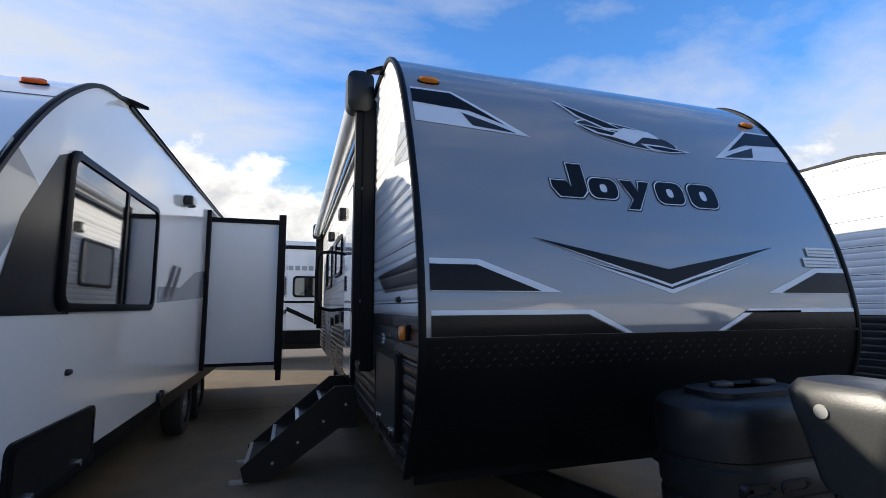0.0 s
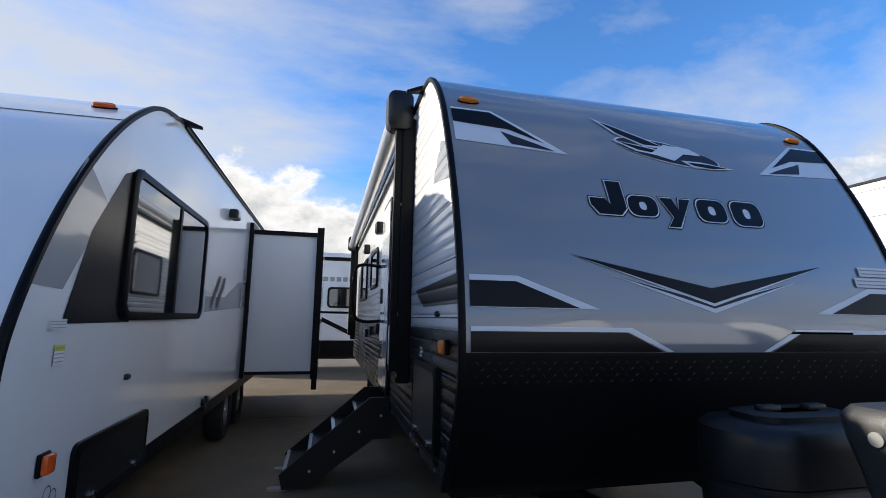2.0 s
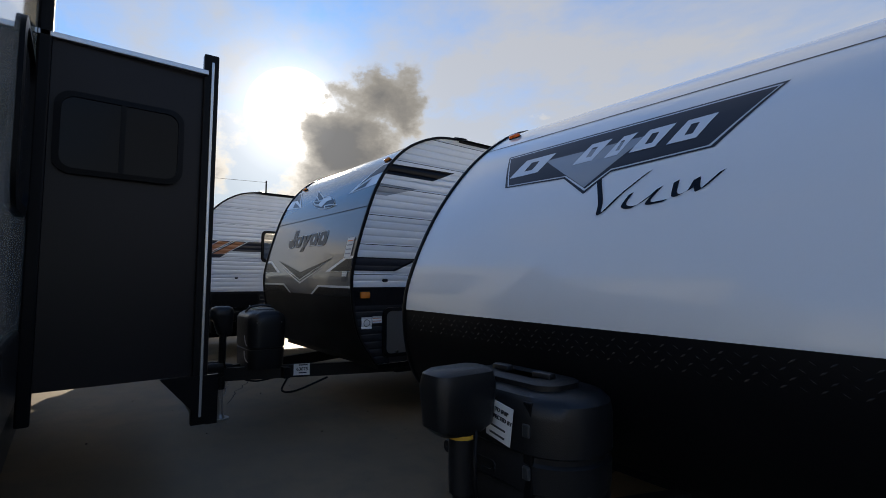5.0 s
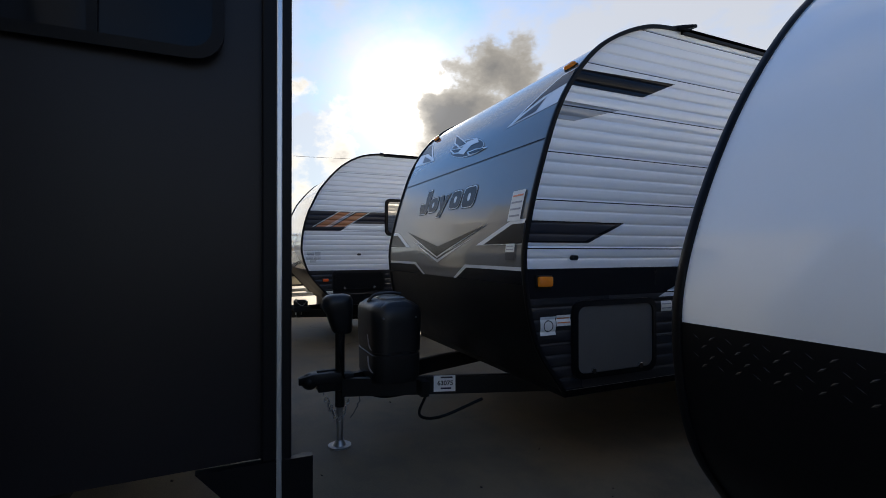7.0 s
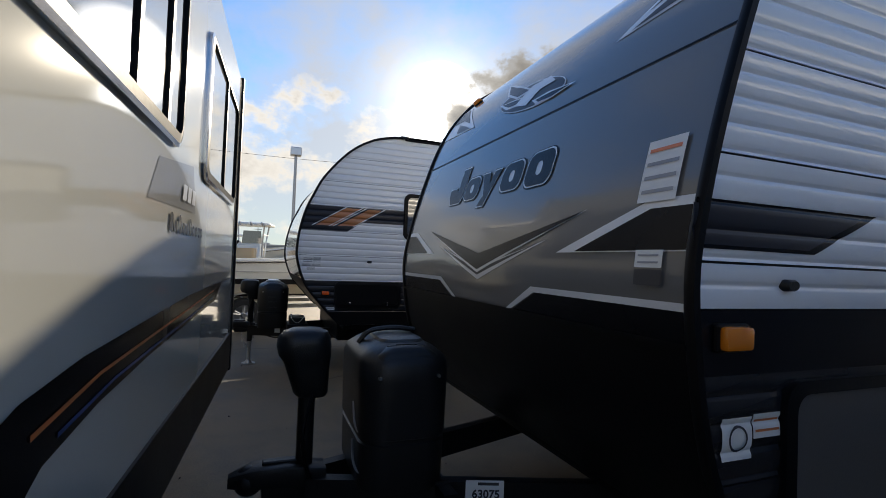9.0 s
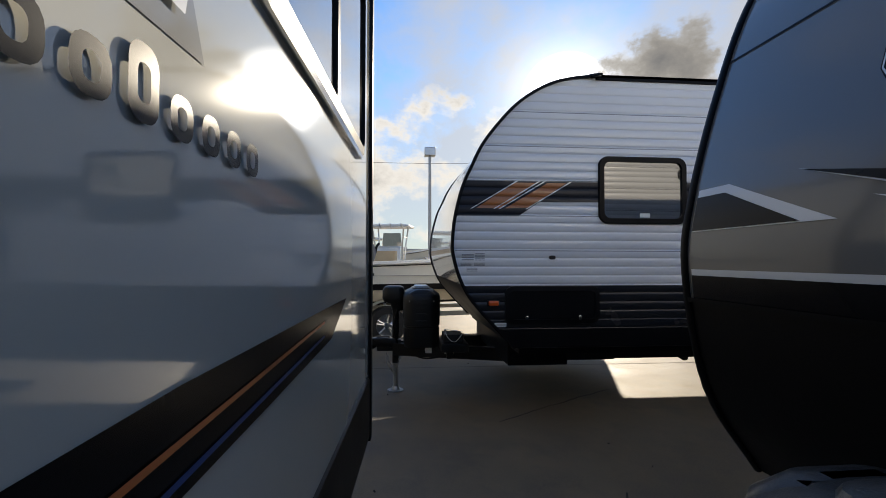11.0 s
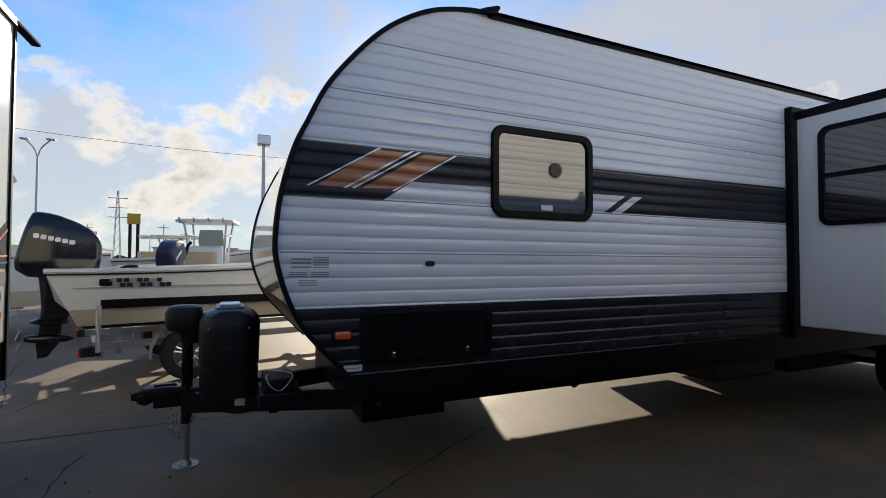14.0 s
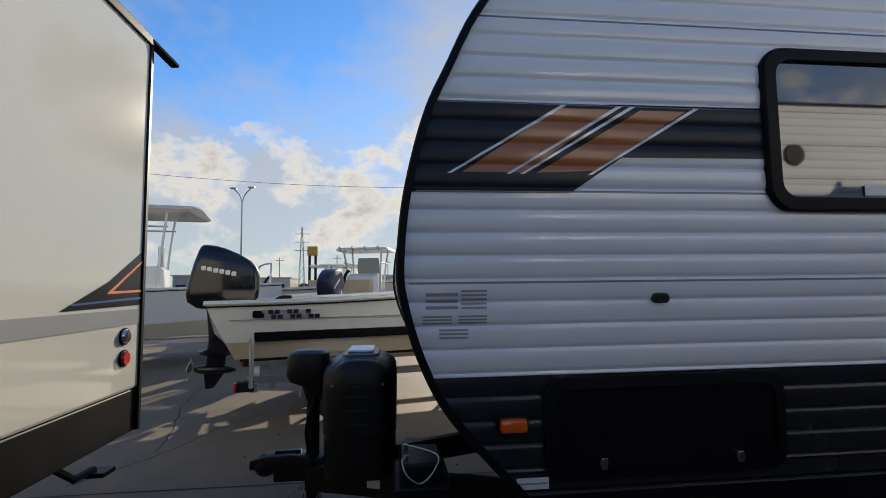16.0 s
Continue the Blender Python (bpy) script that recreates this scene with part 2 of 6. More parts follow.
def concrete():
    m = bpy.data.materials.new("concrete")
    m.use_nodes = True
    nt = m.node_tree
    p = nt.nodes["Principled BSDF"]
    obj = nt.nodes.new("ShaderNodeTexCoord").outputs["Object"]
    big = node(nt, "ShaderNodeTexNoise", {"Vector": obj, "Scale": 0.35, "Detail": 6.0, "Roughness": 0.65}).outputs[0]
    mid = node(nt, "ShaderNodeTexNoise", {"Vector": obj, "Scale": 2.2, "Detail": 6.0, "Roughness": 0.7}).outputs[0]
    fine = node(nt, "ShaderNodeTexNoise", {"Vector": obj, "Scale": 90.0, "Detail": 4.0, "Roughness": 0.7}).outputs[0]
    c = mix(nt, ramp(nt, big, [(0.3, 0.0), (0.7, 1.0)]), (0.102, 0.076, 0.047), (0.208, 0.156, 0.095))
    c = mix(nt, ramp(nt, mid, [(0.36, 0.65), (0.56, 0.0)]), c, (0.075, 0.061, 0.045))
    c = mix(nt, ramp(nt, fine, [(0.4, 0.0), (0.75, 0.4)]), c, (0.32, 0.24, 0.148))
    spots = node(nt, "ShaderNodeTexVoronoi", {"Vector": obj, "Scale": 3.1, "Randomness": 1.0}).outputs[0]
    c = mix(nt, ramp(nt, spots, [(0.012, 0.6), (0.03, 0.0)]), c, (0.04, 0.035, 0.03))
    nt.links.new(c, p.inputs["Base Color"])
    r = node(nt, "ShaderNodeMapRange", {"Value": mid, "To Min": 0.55, "To Max": 0.85}).outputs[0]
    nt.links.new(r, p.inputs["Roughness"])
    b = node(nt, "ShaderNodeBump", {"Height": fine, "Strength": 0.35, "Distance": 0.004})
    nt.links.new(b.outputs[0], p.inputs["Normal"])
    return m


M["concrete"] = concrete()
M["joint"] = material("joint", (0.035, 0.03, 0.026), 0.9, scale=6, vary=0.3)


# ---- building helpers ----
def part(name, bm, mat, parent=None, label="", smooth=False, angle=40):
    bmesh.ops.remove_doubles(bm, verts=bm.verts, dist=1e-5)
    bmesh.ops.recalc_face_normals(bm, faces=bm.faces)
    me = bpy.data.meshes.new(name)
    if smooth:
        for f in bm.faces:
            f.smooth = True
        lim = radians(angle)
        for e in bm.edges:
            if len(e.link_faces) == 2 and e.calc_face_angle(0) > lim:
                e.smooth = False
    bm.to_mesh(me)
    bm.free()
    me.materials.append(M[mat])
    ob = new(name, me)
    if parent is not None:
        ob.parent = parent
        ob.matrix_parent_inverse = parent.matrix_basis.inverted()
    if label:
        ob["label"] = label
    return ob


def thing(name, label, category, at=(0, 0, 0), group="", kind=""):
    ob = new(name)
    ob.empty_display_size = 0.2
    ob.matrix_basis = Matrix.Translation(at)
    return tagged(ob, label, category, group, kind)


def box(x0, x1, y0, y1, z0, z1, bevel=0.0, bm=None, seg=2):
    bm = bm or bmesh.new()
    made = bmesh.ops.create_cube(bm, size=1.0)["verts"]
    for v in made:
        v.co = Vector(((x0 + x1) / 2 + v.co.x * (x1 - x0), (y0 + y1) / 2 + v.co.y * (y1 - y0), (z0 + z1) / 2 + v.co.z * (z1 - z0)))
    if bevel:
        edges = list({e for v in made for e in v.link_edges})
        bmesh.ops.bevel(bm, geom=edges, offset=bevel, segments=seg, affect="EDGES", profile=0.5)
    return bm


def rod(a, b, r, r2=None, seg=16, bm=None, caps=True):
    bm = bm or bmesh.new()
    a, b = Vector(a), Vector(b)
    d = b - a
    m = Matrix.Translation((a + b) / 2) @ d.to_track_quat("Z", "Y").to_matrix().to_4x4()
    bmesh.ops.create_cone(bm, cap_ends=caps, segments=seg, radius1=r, radius2=r if r2 is None else r2, depth=d.length, matrix=m)
    return bm


def tube(points, r, seg=8, bm=None):
    """A round tube along a line of points."""
    bm = bm or bmesh.new()
    pts = [Vector(p) for p in points]
    rings = []
    for i, p in enumerate(pts):
        d = (pts[min(i + 1, len(pts) - 1)] - pts[max(i - 1, 0)]).normalized()
        side = d.cross(Vector((0.13, 0.21, 0.97))).normalized()
        up = side.cross(d)
        rings.append([bm.verts.new(p + r * (math.cos(k * math.tau / seg) * side + math.sin(k * math.tau / seg) * up)) for k in range(seg)])
    for a, b in zip(rings, rings[1:]):
        for k in range(seg):
            bm.faces.new((a[k], a[(k + 1) % seg], b[(k + 1) % seg], b[k]))
    bm.faces.new(rings[0][::-1])
    bm.faces.new(rings[-1])
    return bm


def loft(sections, bm=None, caps=True):
    """Skin over closed rings that all have the same number of points."""
    bm = bm or bmesh.new()
    rings = [[bm.verts.new(p) for p in s] for s in sections]
    n = len(rings[0])
    for a, b in zip(rings, rings[1:]):
        for k in range(n):
            bm.faces.new((a[k], a[(k + 1) % n], b[(k + 1) % n], b[k]))
    if caps:
        bm.faces.new(rings[0][::-1])
        bm.faces.new(rings[-1])
    return bm


def rounded(w, h, r, n=5):
    """Outline of a rounded rectangle about the origin."""
    pts = []
    for cx, cy, a0 in ((w / 2 - r, h / 2 - r, 0), (-w / 2 + r, h / 2 - r, 90), (-w / 2 + r, -h / 2 + r, 180), (w / 2 - r, -h / 2 + r, 270)):
        for k in range(n + 1):
            a = radians(a0 + 90 * k / n)
            pts.append((cx + r * math.cos(a), cy + r * math.sin(a)))
    return pts


def smooth_line(points, step=6):
    """Catmull-Rom line through the points."""
    p = [Vector(q) for q in points]
    p = [2 * p[0] - p[1]] + p + [2 * p[-1] - p[-2]]
    res = []
    for i in range(1, len(p) - 2):
        for k in range(step):
            t = k / step
            res.append(0.5 * ((2 * p[i]) + (p[i + 1] - p[i - 1]) * t + (2 * p[i - 1] - 5 * p[i] + 4 * p[i + 1] - p[i + 2]) * t * t
                              + (3 * p[i] - 3 * p[i + 1] + p[i + 2] - p[i - 1]) * t ** 3))
    return res + [p[-2]]


def sheet(loops, place, levels=(), bm=None):
    """Fill flat loops of (u, z) in slabs and lay them on a surface by place(u, z)."""
    bm = bm or bmesh.new()
    edges = [(a, b) for loop in loops for a, b in zip(loop, list(loop[1:]) + [loop[0]]) if abs(a[1] - b[1]) > 1e-7]
    zs = sorted({round(p[1], 5) for loop in loops for p in loop})
    zs = sorted(set(zs) | {z for z in levels if zs[0] < z < zs[-1]})
    for za, zb in zip(zs, zs[1:]):
        if zb - za < 1e-5:
            continue
        zm = (za + zb) / 2
        cut = []
        for a, b in edges:
            if min(a[1], b[1]) < zm < max(a[1], b[1]):
                f = lambda z, a=a, b=b: a[0] + (b[0] - a[0]) * (z - a[1]) / (b[1] - a[1])
                cut.append((f(zm), f(za), f(zb)))
        cut.sort()
        for l, r in zip(cut[::2], cut[1::2]):
            quad = [place(l[1], za), place(r[1], za), place(r[2], zb), place(l[2], zb)]
            if (Vector(quad[0]) - Vector(quad[1])).length < 1e-4:
                quad.pop(0)
            elif (Vector(quad[2]) - Vector(quad[3])).length < 1e-4:
                quad.pop()
            bm.faces.new([bm.verts.new(q) for q in quad])
    return bm


def thick(bm, amount):
    """Give a sheet depth."""
    bmesh.ops.remove_doubles(bm, verts=bm.verts, dist=1e-5)
    bmesh.ops.recalc_face_normals(bm, faces=bm.faces)
    bmesh.ops.solidify(bm, geom=list(bm.faces), thickness=amount)
    return bm


def words(text, size, m, parent, mat="ink", name="lettering", extrude=0.0015):
    """Writing in the built-in font, as a mesh of its own."""
    cu = bpy.data.curves.new(name, "FONT")
    cu.body, cu.size, cu.extrude, cu.align_x, cu.offset = text, size, extrude, "LEFT", size * 0.018
    tmp = bpy.data.objects.new(name, cu)
    me = bpy.data.meshes.new_from_object(tmp)
    bpy.data.objects.remove(tmp)
    me.materials.clear()
    me.materials.append(M[mat])
    ob = new(name, me)
    ob.matrix_basis = m
    ob.parent = parent
    ob.matrix_parent_inverse = parent.matrix_basis.inverted()
    return ob


# ---- ground ----
bm = bmesh.new()
bmesh.ops.create_grid(bm, x_segments=40, y_segments=40, size=400)
tagged(part("ground", bm, "concrete"), "stained tan concrete lot with dark joints", "ground", kind="structure")

# ---- travel trailers ----
PITCH, SEAM, ROLL = 0.29, 1.48, 0.0725  # panel height, one seam, height of one roll


def rib(z):
    """Depth of rolled siding at height z."""
    f = (z - SEAM) / ROLL % 1
    if f < 0.36:
        d = -0.0025 * (1 - math.cos(math.tau * f / 0.36))
    else:
        d = 0.0016 * math.sin(math.pi * (f - 0.36) / 0.64)
    off = (z - SEAM + PITCH / 2) % PITCH - PITCH / 2
    return d - (0.009 if abs(off) < 0.0035 else 0.0)


LEVELS = sorted({round(SEAM + ROLL * (k + f), 4) for k in range(-15, 23) for f in (0.0, 0.06, 0.12, 0.18, 0.24, 0.3, 0.36, 0.5, 0.68, 0.84)} | {round(SEAM + PITCH * k + d, 4) for k in range(-4, 6) for d in (-0.0036, -0.0034, 0.0034, 0.0036)})
CURVE = [0.4 + 0.03 * k for k in range(95)]


class Shape:
    """The side outline of a trailer with its nose towards -y."""

    def __init__(self, outline, x0, x1, rear):
        line = smooth_line([(y, z, 0) for y, z in outline])
        self.line = [(p.x, p.y) for p in line]
        self.zs = [p[1] for p in self.line]
        self.ys = [p[0] for p in self.line]
        self.x0, self.x1, self.rear = x0, x1, rear
        self.mid = (x0 + x1) / 2
        self.z0, self.z1 = self.zs[0], self.zs[-1]

    def nose(self, z):
        return float(np.interp(z, self.zs, self.ys))

    def side_loop(self, za, zb, y_end=None):
        rear = self.rear if y_end is None else y_end
        zs = sorted({za, zb} | {z for z in CURVE if za < z < zb})
        return [(self.nose(z), z) for z in zs] + [(rear, zb), (rear, za)]

    def on_front(self, lift):
        return lambda x, z: (x, self.nose(z) - lift, z)

    def on_side(self, x, out, lift, ribbed):
        return lambda y, z: (x + out * (lift + (rib(z) if ribbed else 0)), y, z)


def front_decal(s, name, mat, loops, trailer, lift=0.004, label=""):
    return part(name, sheet(loops, s.on_front(lift), CURVE), mat, trailer, label, smooth=True)


def side_decal(s, name, mat, loops, trailer, x, out, lift=0.0025, ribbed=True, label=""):
    return part(name, sheet(loops, s.on_side(x, out, lift, ribbed), LEVELS if ribbed else ()), mat, trailer, label, smooth=ribbed, angle=26)


def nose_trim(s, x, trailer, w=0.032):
    pts = [(y, z) for y, z in s.line] + [(s.rear, s.z1)]
    rings = []
    for i, (y, z) in enumerate(pts):
        a, b = pts[max(i - 1, 0)], pts[min(i + 1, len(pts) - 1)]
        d = Vector((b[0] - a[0], b[1] - a[1])).normalized()
        n = Vector((-d.y, d.x))
        rings.append([(x + sx * w / 2, y + n.x * k, z + n.y * k) for sx, k in ((-1, -0.013), (-1, 0.008), (-0.6, 0.013), (0.6, 0.013), (1, 0.008), (1, -0.013))])
    return part("edge_trim", loft(rings), "black_trim", trailer, "black moulding round the end wall", smooth=True)


def side_window(trailer, x, out, y0, y1, z0, z1, bars=(), slant=0.0, frame_mat="black_trim", r=0.09, pane="glass"):
    """A window in a side wall that faces along x."""
    cy, cz, w, h = (y0 + y1) / 2, (z0 + z1) / 2, y1 - y0, z1 - z0
    lean = lambda y, z: y + slant * (cz - z)
    o = rounded(w, h, r)
    i = rounded(w - 0.09, h - 0.09, r * 0.7)
    bm = bmesh.new()
    rings = []
    for d, loop in ((-0.01, o), (0.016, o), (0.024, [(a * 0.985, b * 0.98) for a, b in o]), (0.024, i), (0.004, i)):
        rings.append([(x + out * d, lean(cy + a, cz + b), cz + b) for a, b in loop])
    win = part("window", loft(rings, bm, caps=False), frame_mat, trailer, "black rounded window frame", smooth=True)
    bm = bmesh.new()
    bm.faces.new([bm.verts.new((x + out * 0.008, lean(cy + a, cz + b), cz + b)) for a, b in i])
    part("pane", thick(bm, 0.004), pane, win, "dark tinted glass")
    for a, b, c, d in bars:
        part("glazing_bar", box(min(x, x + out * 0.02), max(x, x + out * 0.02), a, b, c, d), frame_mat, win)
    return win


def hatch(trailer, x, out, y0, y1, z0, z1, mat="black_plastic", r=0.07, label="baggage door"):
    cy, cz, w, h = (y0 + y1) / 2, (z0 + z1) / 2, y1 - y0, z1 - z0
    o, i = rounded(w, h, r), rounded(w - 0.07, h - 0.07, r * 0.75)
    rings = [[(x + out * d, cy + a, cz + b) for a, b in loop] for d, loop in ((-0.01, o), (0.02, o), (0.026, i), (0.014, i))]
    door = part("hatch", loft(rings, caps=False), "black_trim", trailer, "baggage door with rounded black frame", smooth=True)
    bm = bmesh.new()
    bm.faces.new([bm.verts.new((x + out * 0.016, cy + a, cz + b)) for a, b in i])
    part("panel", thick(bm, 0.006), mat, door)
    for f in (0.22, 0.78):
        ly = y0 + w * f
        bm = rod((x + out * 0.012, ly, z0 + 0.05), (x + out * 0.034, ly, z0 + 0.05), 0.014)
        part("latch", box(x + out * 0.03 - 0.006, x + out * 0.03 + 0.006, ly - 0.008, ly + 0.012, z0 + 0.03, z0 + 0.065, 0.003, bm), "chrome", door, "chrome latch")
    return door


def marker_lamp(trailer, x, out, y, z, w=0.13, h=0.06, lens="amber"):
    base = part("marker_lamp", box(min(x, x + out * 0.018), max(x, x + out * 0.018), y - w / 2, y + w / 2, z - h / 2, z + h / 2, 0.008), "black_trim", trailer)
    part("lens", box(min(x + out * 0.012, x + out * 0.042), max(x + out * 0.012, x + out * 0.042), y - w * 0.42, y + w * 0.42, z - h * 0.42, z + h * 0.42, 0.011), lens, base, "amber lens", smooth=True)


def top_lamp(s, trailer, x, z, lens="amber"):
    """Slim oval marker lamp lying against the slope of the nose."""
    slope = (s.nose(z + 0.02) - s.nose(z - 0.02)) / 0.04
    long = math.hypot(1, slope)

    def oval(w, h, o0, o1, shrink_):
        rings = []
        for o, k in ((o0, 1.0), (o0 + (o1 - o0) * 0.7, 0.96), (o1, shrink_)):
            ring_ = []
            for a in [math.tau * i / 20 for i in range(20)]:
                zz = z + h / long * k * math.sin(a)
                ring_.append((x + w * k * math.cos(a), s.nose(zz) - o / long, zz + o * slope / long))
            rings.append(ring_)
        return loft(rings)
    base = part("clearance_lamp", oval(0.068, 0.024, -0.006, 0.008, 0.95), "black_trim", trailer)
    part("lens", oval(0.06, 0.02, 0.006, 0.03, 0.75), lens, base, "amber lens", smooth=True)


def vent_plug(trailer, x, out, y, z):
    part("vent_plug", loft([[(x + out * o, y + a, z + b) for a, b in rounded(w, h, h * 0.42, 4)] for o, w, h in ((-0.01, 0.056, 0.034), (0.012, 0.054, 0.032), (0.02, 0.042, 0.022))]), "black_plastic", trailer, smooth=True)


def tread(s, trailer, z0, z1):
    bm = bmesh.new()
    rows = 4
    for r in range(rows):
        z = z1 - 0.018 - r * 0.029
        n = int((s.x1 - s.x0 - 0.12) / 0.054)
        for k in range(n):
            x = s.x0 + 0.07 + 0.054 * (k + 0.5 * (r % 2))
            if x > s.x1 - 0.05:
                continue
            lean = 0.012 if (k + r) % 2 else -0.012
            tip = [(x - 0.011, z - lean * 0.6), (x + 0.0025, z - 0.003), (x + 0.011, z + lean * 0.6), (x - 0.0025, z + 0.003)]
            low = [bm.verts.new((a, s.nose(b) - 0.003, b)) for a, b in tip]
            peak = bm.verts.new((x, s.nose(z) - 0.005, z))
            for a, b in zip(low, low[1:] + low[:1]):
                bm.faces.new((a, b, peak))
    ob = part("tread_plate", bm, "plate", trailer, "black tread plate with raised lozenges")
    ob["kind"] = "stuff"


def wheel(parent, x, y, r=0.34, w=0.22, out=1, rim="aluminium"):
    prof = [(r * 0.6, -w / 2), (r * 0.9, -w / 2), (r * 0.985, -w * 0.36), (r, -w * 0.2), (r, w * 0.2), (r * 0.985, w * 0.36), (r * 0.9, w / 2), (r * 0.6, w / 2)]
    rings = [[(x + q, y + p * math.cos(a), r + p * math.sin(a)) for p, q in prof] for a in [math.tau * k / 36 for k in range(36)]]
    wh = part("wheel", loft(rings + rings[:1], caps=False), "tyre", parent, "black trailer tyre", smooth=True)
    face = x + out * w * 0.3
    bm = rod((x - w * 0.2, y, r), (face - out * 0.05, y, r), r * 0.62, seg=32)
    for k in range(5):
        a = math.tau * k / 5 + 0.3
        for s in (-0.16, 0.16):
            tube([(face, y + 0.05 * math.cos(a + s), r + 0.05 * math.sin(a + s)), (face, y + r * 0.58 * math.cos(a + s), r + r * 0.58 * math.sin(a + s))], 0.016, 6, bm)
    rod((face - out * 0.03, y, r), (face + out * 0.03, y, r), 0.05, 0.035, 16, bm)
    ring = [(face + 0.012 * math.cos(t), r * 0.6 + 0.02 * math.sin(t)) for t in [math.tau * j / 8 for j in range(8)]]
    rr = [[(a, y + b * math.cos(q), r + b * math.sin(q)) for a, b in ring] for q in [math.tau * k / 32 for k in range(32)]]
    loft(rr + rr[:1], bm, caps=False)
    part("rim", bm, rim, wh, "spoked silver rim", smooth=True)
    return wh


def hitch(trailer, s, ball_y, jack_y, tank_y, z=0.46, head="black_plastic", tank="round", boxy=False, loop=False, lift=0.0):
    """Drawbar with coupler, jack, gas bottle cover and chains."""
    c = s.mid
    back = s.nose(0.8) + 0.75
    bar = part("drawbar", box(c - 0.36, c + 0.36, jack_y + 0.52, jack_y + 0.58, z - 0.06, z + 0.05), "steel_black", trailer, "black A-shaped steel drawbar")
    for sgn in (-1, 1):
        a0, a1 = Vector((c + sgn * 0.05, ball_y + 0.28)), Vector((c + sgn * 0.62, back))
        d = (a1 - a0).normalized()
        n = Vector((-d.y, d.x)) * 0.028
        part("beam", loft([[(p.x + k * n.x, p.y + k * n.y, zz) for k, zz in ((-1, z - 0.07), (1, z - 0.07), (1, z + 0.06), (-1, z + 0.06))] for p in (a0, a1)]), "steel_black", bar)
    bm = box(c - 0.055, c + 0.055, ball_y + 0.1, ball_y + 0.34, z - 0.03, z + 0.09, 0.012)
    bmesh.ops.create_uvsphere(bm, u_segments=16, v_segments=10, radius=0.062, matrix=Matrix.Translation((c, ball_y + 0.05, z + 0.05)))
    loft([[(c + a, y, zz + b) for a, b in rounded(w, h, 0.012, 2)] for y, zz, w, h in ((ball_y - 0.03, z + 0.055, 0.05, 0.05), (ball_y + 0.06, z + 0.07, 0.12, 0.08), (ball_y + 0.2, z + 0.07, 0.13, 0.09), (ball_y + 0.36, z + 0.03, 0.12, 0.12))], bm)
    part("coupler", bm, "steel_black", bar, "black ball coupler", smooth=True)
    bm = box(c - 0.018, c + 0.018, ball_y + 0.1, ball_y + 0.24, z + 0.105, z + 0.125, 0.005)
    part("latch", bm, "steel_black", bar)
    # jack
    jack = part("jack", rod((c, jack_y, 0.3), (c, jack_y, 0.92), 0.036), "steel_black", trailer, "tongue jack with plastic head", smooth=True)
    part("jack_leg", rod((c, jack_y, 0.02), (c, jack_y, 0.42), 0.026), "zinc", jack, "bare steel leg", smooth=True)
    foot = rod((c, jack_y, 0.0), (c, jack_y, 0.012), 0.085, seg=28)
    rod((c, jack_y, 0.012), (c, jack_y, 0.05), 0.05, 0.03, 20, foot)
    part("jack_foot", foot, "zinc", jack, "round steel foot plate", smooth=True)
    secs = []
    for zz, w, d, oy in (((0.85, 0.1, 0.12, 0.02), (0.865, 0.12, 0.145, 0.015), (0.96, 0.145, 0.18, 0.0), (1.0, 0.155, 0.195, -0.005), (1.03, 0.17, 0.22, -0.015), (1.07, 0.175, 0.23, -0.02), (1.105, 0.17, 0.22, -0.02), (1.13, 0.145, 0.185, -0.015), (1.143, 0.09, 0.12, -0.015)) if tank != "soft" or loop else
                        ((0.86, 0.1, 0.12, 0.02), (0.93, 0.12, 0.14, 0.01), (0.955, 0.16, 0.21, -0.02), (0.99, 0.17, 0.235, -0.025), (1.075, 0.17, 0.235, -0.025), (1.11, 0.155, 0.21, -0.02), (1.125, 0.1, 0.15, -0.02))):
        secs.append([(c + a, jack_y + oy + b, zz) for a, b in rounded(w, d, w * 0.4, 5)])
    if head == "grey_plastic":
        secs = [[(c + a - 0.03, jack_y + oy + b, zz) for a, b in rounded(w, d, 0.06, 5)] for zz, w, d, oy in ((0.79, 0.15, 0.16, 0.02), (0.82, 0.17, 0.2, 0.01), (0.95, 0.22, 0.28, -0.01), (1.06, 0.27, 0.36, -0.03), (1.13, 0.28, 0.38, -0.03), (1.165, 0.24, 0.33, -0.03), (1.175, 0.16, 0.24, -0.03))]
    if boxy:
        secs = [[(c + a, jack_y - 0.02 + b, zz) for a, b in rounded(w, d, 0.05, 4)] for zz, w, d in ((0.9, 0.13, 0.2), (0.93, 0.17, 0.27), (1.08, 0.18, 0.3), (1.13, 0.165, 0.28), (1.145, 0.13, 0.24))]
        part("collar", rod((c, jack_y, 0.62), (c, jack_y, 0.9), 0.05, 0.055), "black_plastic", jack, smooth=True)
        part("band", rod((c, jack_y, 0.83), (c, jack_y, 0.845), 0.058), "yellow_sign", jack, "yellow warning band", smooth=True)
    cap = part("jack_head", loft(secs), head, jack, "moulded plastic jack head", smooth=True)
    if head == "grey_plastic":
        panel = part("switch_panel", box(c - 0.1, c + 0.05, jack_y - 0.228, jack_y - 0.19, 1.04, 1.13, 0.008), "black_trim", cap, "black switch panel")
        for k in range(3):
            part("switch", box(c - 0.085 + 0.045 * k, c - 0.055 + 0.045 * k, jack_y - 0.236, jack_y - 0.225, 1.055, 1.115, 0.004), "aluminium" if k < 2 else "black_plastic", panel)
        part("level", rod((c - 0.165, jack_y + 0.02, 1.07), (c - 0.172, jack_y + 0.02, 1.07), 0.024), "aluminium", cap, "round spirit level", smooth=True)
